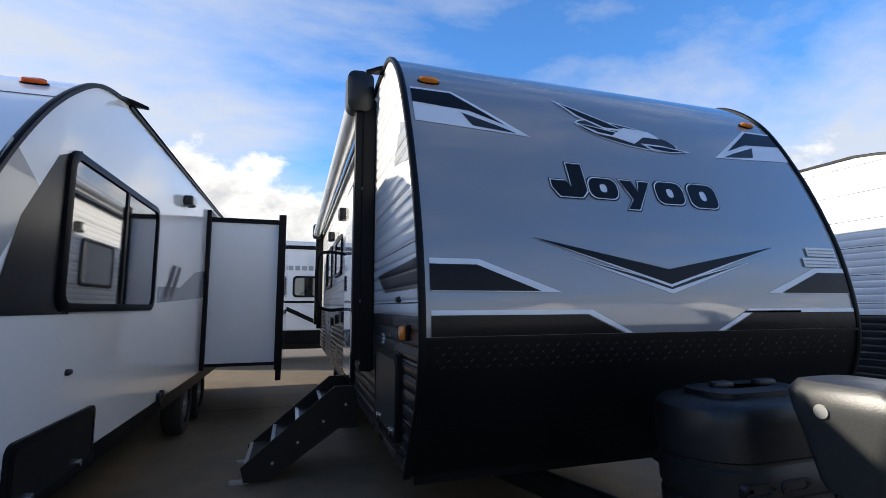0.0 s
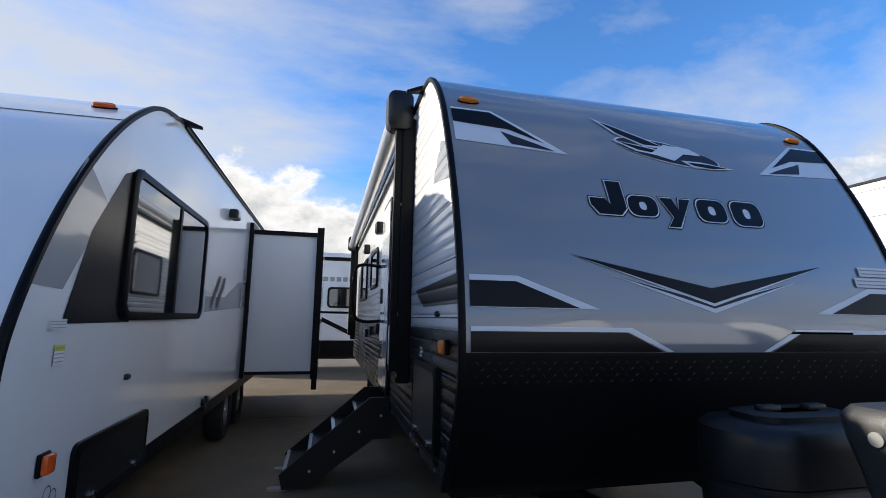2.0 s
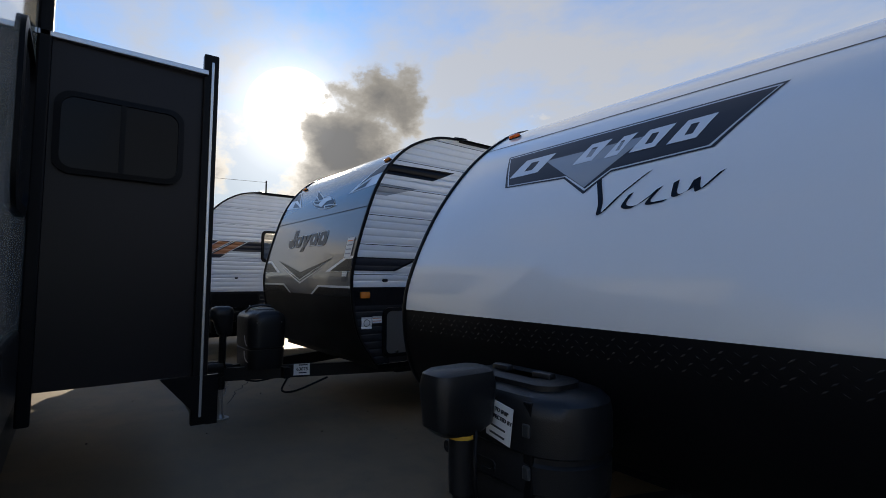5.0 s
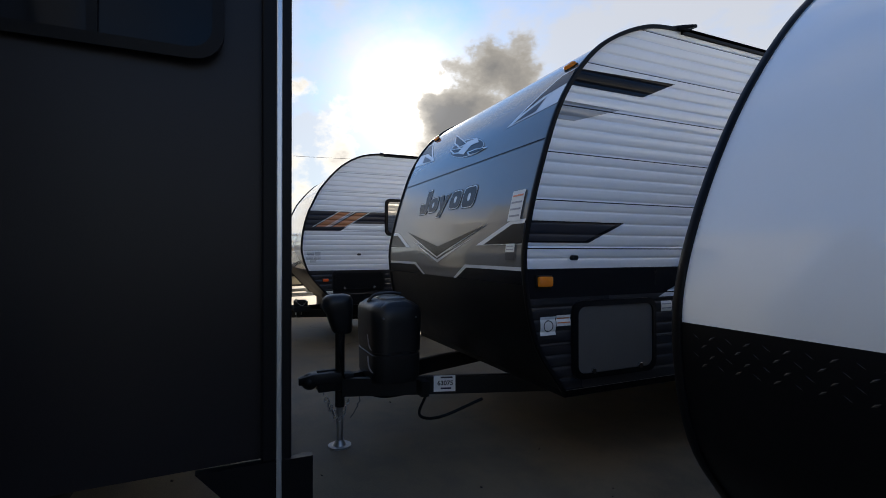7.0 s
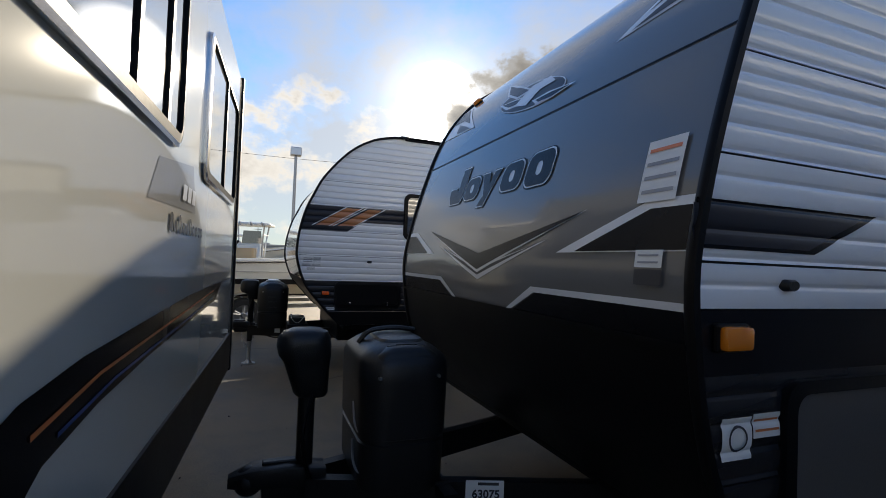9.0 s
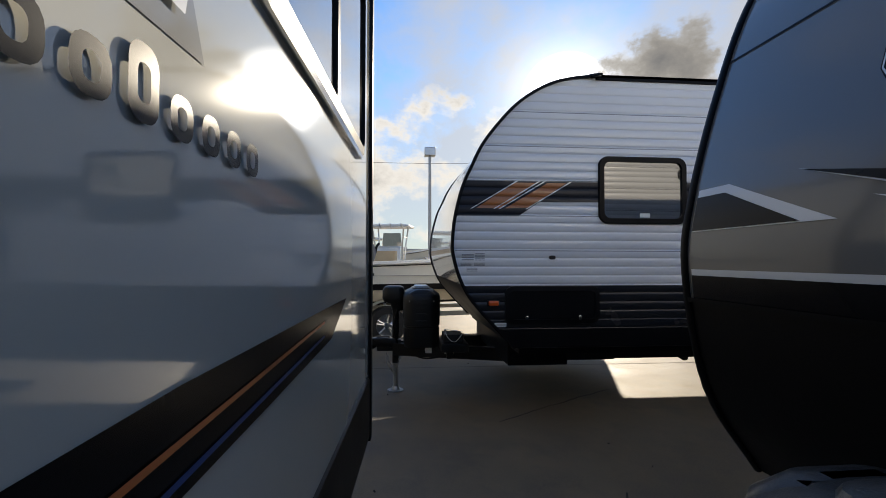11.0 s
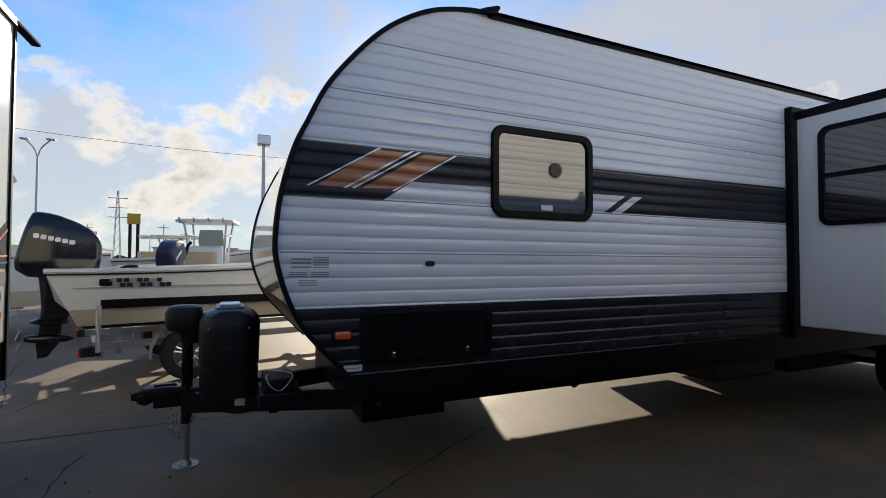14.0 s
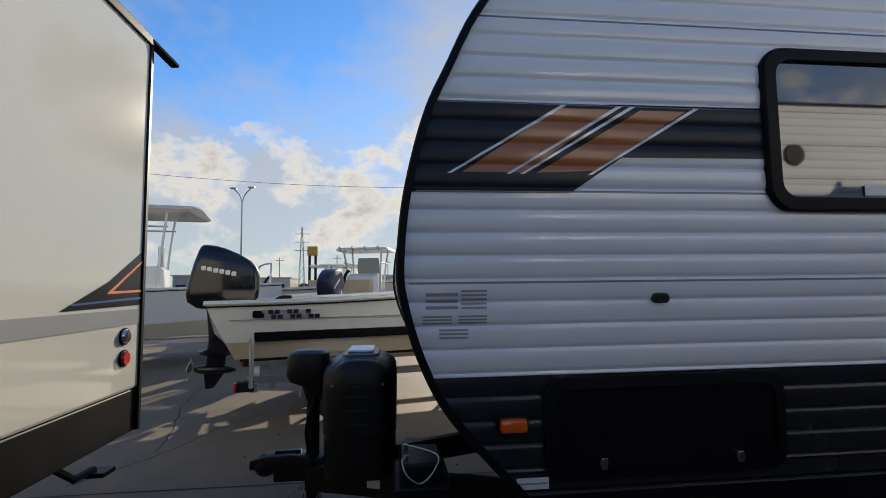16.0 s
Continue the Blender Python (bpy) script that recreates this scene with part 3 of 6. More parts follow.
        part("lamp", box(c - 0.1, c + 0.04, jack_y - 0.19, jack_y - 0.15, 0.985, 1.025, 0.012), "paper", cap, "white lamp lens")
        part("warning_label", rod((c, jack_y, 0.66), (c, jack_y, 0.78), 0.0375), "paper", jack, "white and red warning label", smooth=True)
        part("label_band", rod((c, jack_y, 0.74), (c, jack_y, 0.765), 0.0385), "red_lens", jack, smooth=True)
    bm = tube(smooth_line([(c + 0.06, jack_y + 0.02, 0.88), (c + 0.1, jack_y - 0.02, 0.7), (c + 0.07, jack_y + 0.03, 0.5), (c + 0.02, jack_y + 0.12, 0.42), (c + 0.1, jack_y + 0.3, 0.36), (c + 0.22, jack_y + 0.5, 0.4)]), 0.009)
    part("cable", bm, "black_trim", jack, smooth=True)
    # chains
    for sgn in (-1, 1):
        bm = bmesh.new()
        for k in range(11):
            t = k / 10
            p = Vector((c + sgn * (0.06 + 0.05 * t), jack_y + 0.06 - 0.16 * t, z - 0.06 - 0.16 * math.sin(t * math.pi) - 0.02 * t))
            turn = Matrix.Rotation(radians(90 * (k % 2)), 4, "Z") @ Matrix.Rotation(radians(20), 4, "Y")
            link = [p + turn @ Vector((0.011 * math.cos(a), 0, 0.02 * math.sin(a))) for a in [math.tau * j / 8 for j in range(9)]]
            tube(link, 0.004, 5, bm)
        part("chain", bm, "zinc", bar, "safety chain", smooth=True)
    # bottle cover
    if tank == "soft":
        secs = [[(c + a, tank_y + b, zz) for a, b in rounded(w, d, r, 6)] for zz, w, d, r in ((0.5, 0.55, 0.35, 0.1), (0.53, 0.57, 0.37, 0.11), (0.7, 0.58, 0.375, 0.11), (0.705, 0.565, 0.36, 0.11), (0.72, 0.565, 0.36, 0.11), (0.725, 0.585, 0.38, 0.11), (0.95, 0.6, 0.39, 0.12), (1.02, 0.6, 0.39, 0.13), (1.05, 0.575, 0.365, 0.13), (1.08, 0.5, 0.29, 0.12), (1.1, 0.4, 0.2, 0.08))]
    else:
        secs = []
        for zz, k in ((0.52, 0.9), (0.54, 0.96), (0.66, 0.97), (0.67, 0.94), (0.69, 0.94), (0.7, 0.98), (0.8, 0.99), (0.81, 0.955), (0.83, 0.955), (0.84, 1.0), (0.97, 1.0), (1.02, 0.98), (1.045, 0.9), (1.055, 0.6)):
            secs.append([(c + a * k, tank_y + b * k, zz) for a, b in rounded(0.8, 0.44, 0.21, 8)])
    cov = part("bottle_cover", loft(secs), "black_plastic", trailer, "black moulded gas bottle cover", smooth=True)
    if tank == "soft":
        part("lid", loft([[(c + a, tank_y + b, zz) for a, b in rounded(w, d, 0.05, 3)] for zz, w, d in ((1.09, 0.36, 0.21), (1.112, 0.34, 0.19), (1.12, 0.28, 0.14))]), "grey_plastic", cov, smooth=True)
        for sx in (-0.21, 0.21):
            part("shoulder", loft([[(c + sx + a, tank_y + b, zz) for a, b in rounded(w, d, 0.04, 4)] for zz, w, d in ((1.0, 0.15, 0.3), (1.06, 0.14, 0.26), (1.09, 0.1, 0.17), (1.098, 0.05, 0.09))]), "black_plastic", cov, smooth=True)
        for k in range(0 if loop else 4):
            part("crease", box(c + 0.285, c + 0.303, tank_y - 0.06, tank_y + 0.05, 0.77 + 0.07 * k, 0.785 + 0.07 * k, 0.006), "black_plastic", cov, smooth=True)
        for yy in (-0.13, 0.12):
            part("rivet", rod((c + 0.29, tank_y + yy, 0.98), (c + 0.306, tank_y + yy, 0.98), 0.007, seg=8), "zinc", cov)
        if loop:
            part("handle", tube(smooth_line([(c - 0.02, tank_y - 0.16, 1.07), (c - 0.01, tank_y - 0.11, 1.125), (c, tank_y, 1.14), (c, tank_y + 0.1, 1.13)]), 0.012), "black_plastic", cov, smooth=True)
            # bright metal tubes put in for the highlights along the handhold edges
            for z0 in (0.74, 0.58):
                part("trim_edge", tube(smooth_line([(c + 0.1, tank_y - 0.193, z0 + 0.1), (c + 0.14, tank_y - 0.194, z0 + 0.03), (c + 0.19, tank_y - 0.185, z0), (c + 0.24, tank_y - 0.15, z0 - 0.005)]), 0.006, 6), "aluminium", cov, smooth=True)
        else:
            # pale metal plate on top stands in for the sky reflected there
            part("vent_cap", box(c - 0.11, c + 0.13, tank_y - 0.07, tank_y + 0.07, 1.115, 1.132, 0.008), "aluminium", cov, "top cap in pale metal for the sky's sheen", smooth=True)
    else:
        bm = loft([[(c + a, tank_y + b, zz) for a, b in rounded(w, d, 0.09, 6)] for zz, w, d in ((1.05, 0.5, 0.25), (1.075, 0.5, 0.25), (1.085, 0.42, 0.18), (1.08, 0.3, 0.1))])
        part("lid", bm, "black_plastic", cov, "black lid", smooth=True)
        for sx in (-0.12, 0.12):
            part("lid_knob", box(c + sx - 0.05, c + sx + 0.05, tank_y - 0.025, tank_y + 0.025, 1.07, 1.105, 0.012), "black_plastic", cov, smooth=True)
        for zz in (0.6, 0.745, 0.9):
            part("clip", box(c + 0.2, c + 0.235, tank_y - 0.225, tank_y - 0.2, zz, zz + 0.05, 0.006), "grey_plastic", cov)
        for sx in (-0.2, -0.02):
            part("recess", loft([[(c + sx + a, tank_y - yy, 0.74 + b) for a, b in rounded(w, h, 0.02, 3)] for yy, w, h in ((0.2, 0.16, 0.06), (0.2215, 0.15, 0.05), (0.2215, 0.12, 0.03), (0.212, 0.11, 0.026))]), "black_plastic", cov, smooth=True)
        part("strap", box(c + 0.195, c + 0.24, tank_y - 0.214, tank_y - 0.19, 0.54, 1.03, 0.006), "black_trim", cov)
    cov.location.z += lift
    cap.location.z += lift
    # breakaway cable
    if not loop:
        return bar
    bm = tube(smooth_line([(c + 0.3, tank_y + 0.2, z - 0.06), (c + 0.42, tank_y + 0.1, 0.3), (c + 0.55, tank_y + 0.2, 0.31), (c + 0.62, tank_y + 0.5, z - 0.04)]), 0.011)
    part("cable", bm, "black_trim", bar, smooth=True)
    return bar


def on_beam(s, ball_y, y, z=0.46):
    """A frame on the seen face of the drawbar: x along it, y up, z outwards."""
    a0, a1 = Vector((s.mid + 0.05, ball_y + 0.28)), Vector((s.mid + 0.62, s.nose(0.8) + 0.75))
    d = (a1 - a0).normalized()
    p = a0 + d * ((y - a0.y) / d.y) + Vector((d.y, -d.x)) * 0.031
    return Matrix(((d.x, 0, d.y, p.x), (d.y, 0, -d.x, p.y), (0, 1, 0, z), (0, 0, 0, 1)))


def shell(trailer, s, cap_mat, side_mat, ribbed, vis, low_z, low_mat, front_low, cap_low_mat="black_trim", far_mat=None, axles=(5.2, 6.05)):
    """Roof, core, end cap, side walls and running gear. vis: +1 if the side at x1 is the seen one, -1 for x0."""
    pts = [(s.nose(z) + 0.012, z) for z in s.zs] + [(s.rear, s.z1), (s.rear, s.z0)]
    core = loft([[(x, y, z - 0.004) for y, z in pts] for x in (s.x0 + 0.012, s.x1 - 0.012)])
    part("body", core, "roof_white", trailer)
    front_decal(s, "nose_cap", cap_mat, [[(s.x0, front_low), (s.x1, front_low), (s.x1, s.z1), (s.x0, s.z1)]], trailer, 0.0, "curved fibreglass nose")
    front_decal(s, "nose_lower", cap_low_mat, [[(s.x0, s.z0), (s.x1, s.z0), (s.x1, front_low), (s.x0, front_low)]], trailer, 0.0, "black lower nose")
    for x, out in ((s.x0, -1), (s.x1, 1)):
        seen = out == vis
        side_decal(s, "side_wall", side_mat if seen or not far_mat else far_mat, [s.side_loop(low_z, s.z1)], trailer, x, out, 0.0, ribbed)
        side_decal(s, "lower_wall", low_mat, [s.side_loop(s.z0, low_z)], trailer, x, out, 0.0, ribbed)
        nose_trim(s, x, trailer)
        for k in range(-3, 6):
            z = SEAM + PITCH * k
            if ribbed and low_z + 0.04 < z < s.z1 - 0.05:
                strip_ = [[(s.nose(z) + 0.025, z - 0.0034), (s.rear, z - 0.0034), (s.rear, z + 0.0034), (s.nose(z) + 0.025, z + 0.0034)]]
                # grey past x = -8 puts the glints on those seams into their colour
                part("seam", sheet(strip_, s.on_side(x, out, -0.003 + rib(z + 0.006), False)), "grey_decal" if trailer.location.x < -8 else "black_trim", trailer)
    y1, y2 = s.nose(s.z0) + 0.5, s.rear - 0.2
    part("underbelly", box(s.x0 + 0.05, s.x1 - 0.05, s.nose(s.z0) + 0.05, s.rear - 0.05, s.z0 - 0.06, s.z0 + 0.02), "black_trim", trailer)
    for sgn in (-1, 1):
        part("chassis_rail", box(s.mid + sgn * 0.82 - 0.03, s.mid + sgn * 0.82 + 0.03, y1, y2, s.z0 - 0.2, s.z0 - 0.05, 0.004), "steel_black", trailer)
    for wy in axles:
        for sgn in (-1, 1):
            wheel(trailer, s.mid + sgn * ((s.x1 - s.x0) / 2 - 0.16), wy, 0.34, 0.2, sgn)
    for wy in axles:
        part("axle", rod((s.x0 + 0.2, wy, 0.34), (s.x1 - 0.2, wy, 0.34), 0.035), "steel_black", trailer, smooth=True)
    part("water_tank", box(s.mid - 0.5, s.mid + 0.45, 3.2, 4.4, s.z0 - 0.2, s.z0 - 0.03, 0.03), "black_plastic", trailer)
    part("waste_pipe", rod((s.mid - 0.3, 6.7, s.z0 - 0.14), (s.x1 - 0.15, 6.7, s.z0 - 0.18), 0.045), "black_plastic", trailer, smooth=True)
    for sgn in (-1, 1):
        for yy in (2.3, s.rear - 0.5):
            part("stabilizer", tube([(s.mid + sgn * 0.8, yy, s.z0 - 0.06), (s.mid + sgn * 0.72, yy + 0.32, s.z0 - 0.24), (s.mid + sgn * 0.7, yy + 0.36, s.z0 - 0.24)], 0.022, 6), "steel_black", trailer)


# --- grey-nosed trailer with awning and folding steps
A = thing("travel_trailer", "grey-nosed travel trailer with white ribbed sides and awning", "travel trailer", (2.44, 0.0, 0.0), "parked travel trailers")
sa = Shape([(1.12, 0.66), (0.9, 1.03), (0.83, 1.31), (0.86, 1.63), (0.94, 1.95), (1.1, 2.36), (1.33, 2.77), (1.62, 3.02), (1.9, 3.07)], 1.09, 3.79, 9.3)
shell(A, sa, "grey_cap", "white_siding", True, -1, 1.42, "charcoal_siding", 1.32)
tread(sa, A, 1.02, 1.3)
hitch(A, sa, -0.3, 0.0, 0.46, head="grey_plastic", lift=0.035)
for pts in (((2.1, 0.62, 0.62), (2.16, 0.58, 0.55), (2.24, 0.58, 0.53), (2.3, 0.62, 0.6)), ((2.52, 0.06, 0.8), (2.55, 0.08, 0.72), (2.54, 0.12, 0.62))):
    part("cable", tube(smooth_line(pts), 0.006), "red_lens", A, "red wire", smooth=True)
# --- white trailer with dining slide-out
B = thing("travel_trailer", "white smooth-sided travel trailer with black lower nose", "travel trailer", (-1.91, 0.0, 0.0), "parked travel trailers")
sb = Shape([(0.96, 0.56), (0.76, 0.83), (0.69, 1.2), (0.76, 1.52), (0.98, 1.94), (1.29, 2.32), (1.62, 2.59), (1.94, 2.75), (2.4, 2.84)], -3.27, -0.56, 9.0)
shell(B, sb, "white_gloss", "white_gloss", False, 1, 0.66, "black_trim", 1.23)
tread(sb, B, 0.98, 1.21)
hitch(B, sb, -0.22, 0.07, 0.42, boxy=True, lift=-0.045)
# --- dark grey-nosed trailer with ribbed sides
C = thing("travel_trailer", "dark-grey-nosed travel trailer with white over charcoal ribbed siding", "travel trailer", (-5.73, 0.0, 0.0), "parked travel trailers")
sc = Shape([(1.17, 0.62), (0.97, 0.93), (0.89, 1.36), (0.92, 1.64), (1.02, 2.01), (1.15, 2.36), (1.33, 2.63), (1.55, 2.82), (1.87, 2.96), (2.2, 3.0)], -7.0, -4.47, 9.2)
shell(C, sc, "dark_cap", "white_siding", True, 1, 1.36, "charcoal_siding", 1.26)
hitch(C, sc, -0.18, 0.09, 0.47, tank="soft", loop=True)
# --- white ribbed trailer with orange stripes
D = thing("travel_trailer", "white ribbed travel trailer with charcoal band and orange stripes", "travel trailer", (-10.48, 0.0, 0.0), "parked travel trailers")
sd = Shape([(0.78, 0.68), (0.6, 0.87), (0.415, 1.08), (0.325, 1.25), (0.272, 1.43), (0.263, 1.55), (0.285, 1.76), (0.345, 2.0), (0.415, 2.16), (0.54, 2.4), (0.8, 2.7), (1.06, 2.87), (1.3, 2.94), (1.5, 2.96)], -11.8, -9.17, 9.0)
shell(D, sd, "white_gloss", "white_siding", True, 1, 1.19, "charcoal_siding", 1.2, axles=(6.7, 7.55))
hitch(D, sd, -0.5, -0.2, 0.07, tank="soft")
# --- plain white ribbed trailer beyond the grey one
H = thing("travel_trailer", "white ribbed travel trailer with charcoal lower walls", "travel trailer", (7.4, 0.0, 0.0), "parked travel trailers")
sh = Shape([(1.17, 0.62), (0.97, 0.93), (0.89, 1.36), (0.92, 1.64), (1.02, 2.01), (1.15, 2.36), (1.33, 2.63), (1.55, 2.82), (1.87, 2.97), (2.2, 3.03)], 6.2, 8.65, 9.0)
shell(H, sh, "white_gloss", "white_siding", True, -1, 1.36, "charcoal_siding", 1.26)
hitch(H, sh, -0.2, 0.09, 0.47)
# two like it stand across the aisle, noses towards the row
for bx, by in ((6.7, -3.3), (10.4, -3.3)):
    copy_thing(H, pose(bx, by, 0, 0, 0, 180))


# ---- the grey-nosed pair share one set of graphics ----
def mirrored(pts):
    return [(-x, z) for x, z in pts]


def jay_front(s, t, chev, bands, low, name, bird, top):
    m = s.mid + 0.01

    def put(nm, mat, pts, dz, lift=0.004, both=False):
        for q in ([pts, mirrored(pts)] if both else [pts]):
            front_decal(s, nm, mat, [[(m + x, z + dz) for x, z in q]], t, lift)

    w = (s.x1 - s.x0) / 2 - 0.03
    put("stripe", "silver_decal", [(-w, 2.68), (-1.08, 2.68), (-0.66, 2.405), (-w, 2.435)], top, 0.003, True)
    put("stripe", "black_decal", [(-w, 2.665), (-1.09, 2.665), (-0.8, 2.47), (-1.0, 2.545), (-w, 2.565)], top, 0.005, True)
    put("stripe", "mid_decal", [(-1.05, 2.525), (-0.85, 2.46), (-0.74, 2.418), (-1.0, 2.44)], top, 0.005, True)
    put("stripe", "silver_decal", [(-w, 1.682), (-1.08, 1.682), (-0.66, 1.53), (-w, 1.53)], bands, 0.003, True)
    put("stripe", "black_decal", [(-w, 1.655), (-1.09, 1.655), (-0.77, 1.534), (-w, 1.534)], bands, 0.005, True)
    put("stripe", "silver_decal", [(-w, 1.445), (-0.5, 1.445), (-0.27, 1.33), (-0.31, 1.33), (-0.52, 1.423), (-w, 1.423)], low, 0.004, True)
    put("stripe", "black_decal", [(-w, 1.423), (-0.53, 1.423), (-0.33, 1.33), (-w, 1.33)], low, 0.005, True)
    put("chevron", "silver_decal", [(-0.58, 1.705), (0, 1.585), (0.58, 1.705), (0, 1.525)], chev, 0.003)
    put("chevron", "mid_decal", [(-0.55, 1.7), (0, 1.572), (0.55, 1.7), (0, 1.548)], chev, 0.0045)
    put("chevron", "silver_decal", [(-0.8, 1.805), (0, 1.635), (0.8, 1.805), (0, 1.56)], chev, 0.0055)
    put("chevron", "black_decal", [(-0.79, 1.802), (0, 1.655), (0.79, 1.802), (0, 1.575)], chev, 0.007)
    # plain emblem: an oval and a few wing strokes
    oval = [(0.03 + 0.34 * math.cos(a), 2.5 + 0.075 * math.sin(a) - 0.05 * math.cos(a)) for a in [math.tau * k / 28 for k in range(28)]]
    put("emblem", "silver_decal", [(x * 1.03, 2.5 + (z - 2.5) * 1.1) for x, z in oval], bird, 0.004)
    put("emblem", "mid_decal", oval, bird, 0.0055)
    for pts, mat, lf in (([(-0.42, 2.73), (-0.1, 2.6), (0.05, 2.53), (-0.12, 2.53), (-0.3, 2.61)], "silver_decal", 0.007),
                         ([(-0.37, 2.7), (-0.1, 2.59), (0.0, 2.545), (-0.12, 2.545), (-0.28, 2.615)], "black_decal", 0.0085),
                         ([(-0.34, 2.56), (-0.12, 2.53), (0.08, 2.5), (-0.05, 2.47), (-0.2, 2.49)], "silver_decal", 0.007),
                         ([(-0.3, 2.55), (-0.12, 2.522), (0.02, 2.5), (-0.05, 2.485), (-0.18, 2.5)], "black_decal", 0.0085),
                         ([(-0.1, 2.48), (0.02, 2.56), (0.2, 2.55), (0.27, 2.5), (0.14, 2.5), (0.05, 2.44)], "silver_decal", 0.009),
                         ([(0.1, 2.45), (0.25, 2.45), (0.47, 2.42), (0.3, 2.4), (0.16, 2.41)], "silver_decal", 0.007),
                         ([(0.14, 2.44), (0.27, 2.438), (0.43, 2.421), (0.3, 2.408), (0.18, 2.418)], "black_decal", 0.0085)):
        put("emblem_stroke", mat, pts, bird, lf)
    # name blocks: outlined dark capital-high shapes with counters
    blocks = [(-0.5, 0.2, 2.04, 2.245, 0), (-0.29, 0.18, 2.045, 2.165, 1), (-0.07, 0.2, 1.99, 2.165, 2), (0.16, 0.19, 2.04, 2.175, 1), (0.4, 0.2, 2.03, 2.18, 1)]
    for x, bw, z0, z1, hole in blocks:
        c, h = (z0 + z1) / 2, z1 - z0
        for grow, mat, lf in ((0.024, "black_decal", 0.004), (0.015, "silver_decal", 0.0055), (0.003, "black_decal", 0.007)):
            o = [(m + x + a + 0.04 * b, c + name + b) for a, b in rounded(bw + grow, h + grow, 0.05 if hole == 1 else 0.03, 5)]
            if hole == 2:
                k = grow / 2
                o = [(m + x + a, c + name + b) for a, b in ((-bw / 2 - k, h / 2 + k), (-0.02 - k, h / 2 + k), (0.005, 0.02), (0.03 - k, h / 2 + k), (bw / 2 + k, h / 2 + k), (-0.02 + k, -h / 2 - k), (-0.09 - k, -h / 2 - k), (-0.04 - k, -0.03))]
            if hole == 0:
                k = grow / 2
                o = [(m + x + a, c + name + b) for a, b in ((0.01 - k, h / 2 + k), (0.1 + k, h / 2 + k), (0.1 + k, -h * 0.3 - k), (0.06 + k, -h / 2 - k), (-0.07 - k, -h / 2 - k), (-0.11 - k, -h * 0.25), (-0.11 - k, -h * 0.05 + k), (-0.02 - k, -h * 0.05 + k), (0.01 - k, -h * 0.2))]
            loops = [o]
            if hole == 1 and grow < 0.01:
                loops.append([(m + x + a, c + name + b) for a, b in rounded(0.045, h * 0.42, 0.02, 4)])
            front_decal(s, "name_block", mat, loops, t, lf)


jay_front(sa, A, 0, 0, 0, 0, 0, 0)
jay_front(sc, C, -0.15, -0.025, -0.075, -0.23, -0.17, -0.06)
for s_, t_ in ((sa, A), (sc, C)):
    front_decal(s_, "seam", "black_trim", [[(s_.x0, 2.141), (s_.x1, 2.141), (s_.x1, 2.149), (s_.x0, 2.149)]], t_, 0.003) if t_ is C else None
    front_decal(s_, "rail", "black_trim", [[(s_.x0, 1.312 if t_ is A else 1.25), (s_.x1, 1.312 if t_ is A else 1.25), (s_.x1, 1.328 if t_ is A else 1.266), (s_.x0, 1.328 if t_ is A else 1.266)]], t_, 0.012)
top_lamp(sa, A, 1.25, 2.74), top_lamp(sa, A, 3.62, 2.74), top_lamp(sc, C, -4.62, 2.66), top_lamp(sc, C, -6.8, 2.66)


def label_front(s, t, x0, x1, z0, z1, bars=3, head=None):
    lab = front_decal(s, "sticker", "paper", [[(x0, z0), (x1, z0), (x1, z1), (x0, z1)]], t, 0.009, "white printed label")
    h = (z1 - z0) / (bars * 2 + 1)
    for k in range(bars):
        b = z0 + h * (1 + 2 * k)
        mat = head if head and k == bars - 1 else "pale_print"
        front_decal(s, "print_bar", mat, [[(x0 + 0.012, b + h * 0.2), (x1 - 0.012, b + h * 0.2), (x1 - 0.012, b + h * 0.75), (x0 + 0.012, b + h * 0.75)]], lab, 0.011)


def label_side(s, t, x, out, y0, y1, z0, z1, bars=3, mat="paper", ribbed=True, ink="pale_print"):
    lab = side_decal(s, "sticker", mat, [[(y0, z0), (y1, z0), (y1, z1), (y0, z1)]], t, x, out, 0.006, ribbed, "printed label")
    h = (z1 - z0) / (bars * 2 + 1)
    for k in range(bars):
        b = z0 + h * (1 + 2 * k)
        side_decal(s, "print_bar", ink, [[(y0 + 0.006, b + h * 0.3), (y1 - 0.006, b + h * 0.3), (y1 - 0.006, b + h * 0.8), (y0 + 0.006, b + h * 0.8)]], lab, x, out, 0.0075, ribbed)
    return lab


label_front(sa, A, 3.5, 3.74, 1.755, 1.81, 2), label_front(sa, A, 3.45, 3.74, 1.69, 1.745, 2)
label_front(sc, C, -4.69, -4.55, 1.65, 1.84, 4, "bright_orange"), label_front(sc, C, -4.66, -4.56, 1.46, 1.51, 2)
front_decal(sc, "sticker", "ink", [[(-4.66, 1.41), (-4.56, 1.41), (-4.56, 1.455), (-4.66, 1.455)]], C, 0.009)

# grey-nosed trailer: door side
AX = sa.x0
side_decal(sa, "stripe", "mid_decal", [[(0.9, 1.545), (1.72, 1.545), (2.0, 1.66), (0.93, 1.69)]], A, AX, -1)
side_decal(sa, "stripe", "silver_decal", [[(0.9, 1.69), (2.0, 1.665), (2.02, 1.68), (0.93, 1.72)]], A, AX, -1)
side_decal(sa, "stripe", "grey_decal", [[(1.05, 2.2), (1.5, 2.28), (1.3, 2.48), (1.14, 2.42)]], A, AX, -1)
marker_lamp(A, AX, -1, 1.12, 1.335, 0.1, 0.08), vent_plug(A, AX, -1, 1.31, 1.5)
hatch(A, AX, -1, 1.25, 1.95, 0.76, 1.22, "grey_plastic")
label_side(sa, A, AX, -1, 1.7, 1.78, 1.24, 1.3, 2)
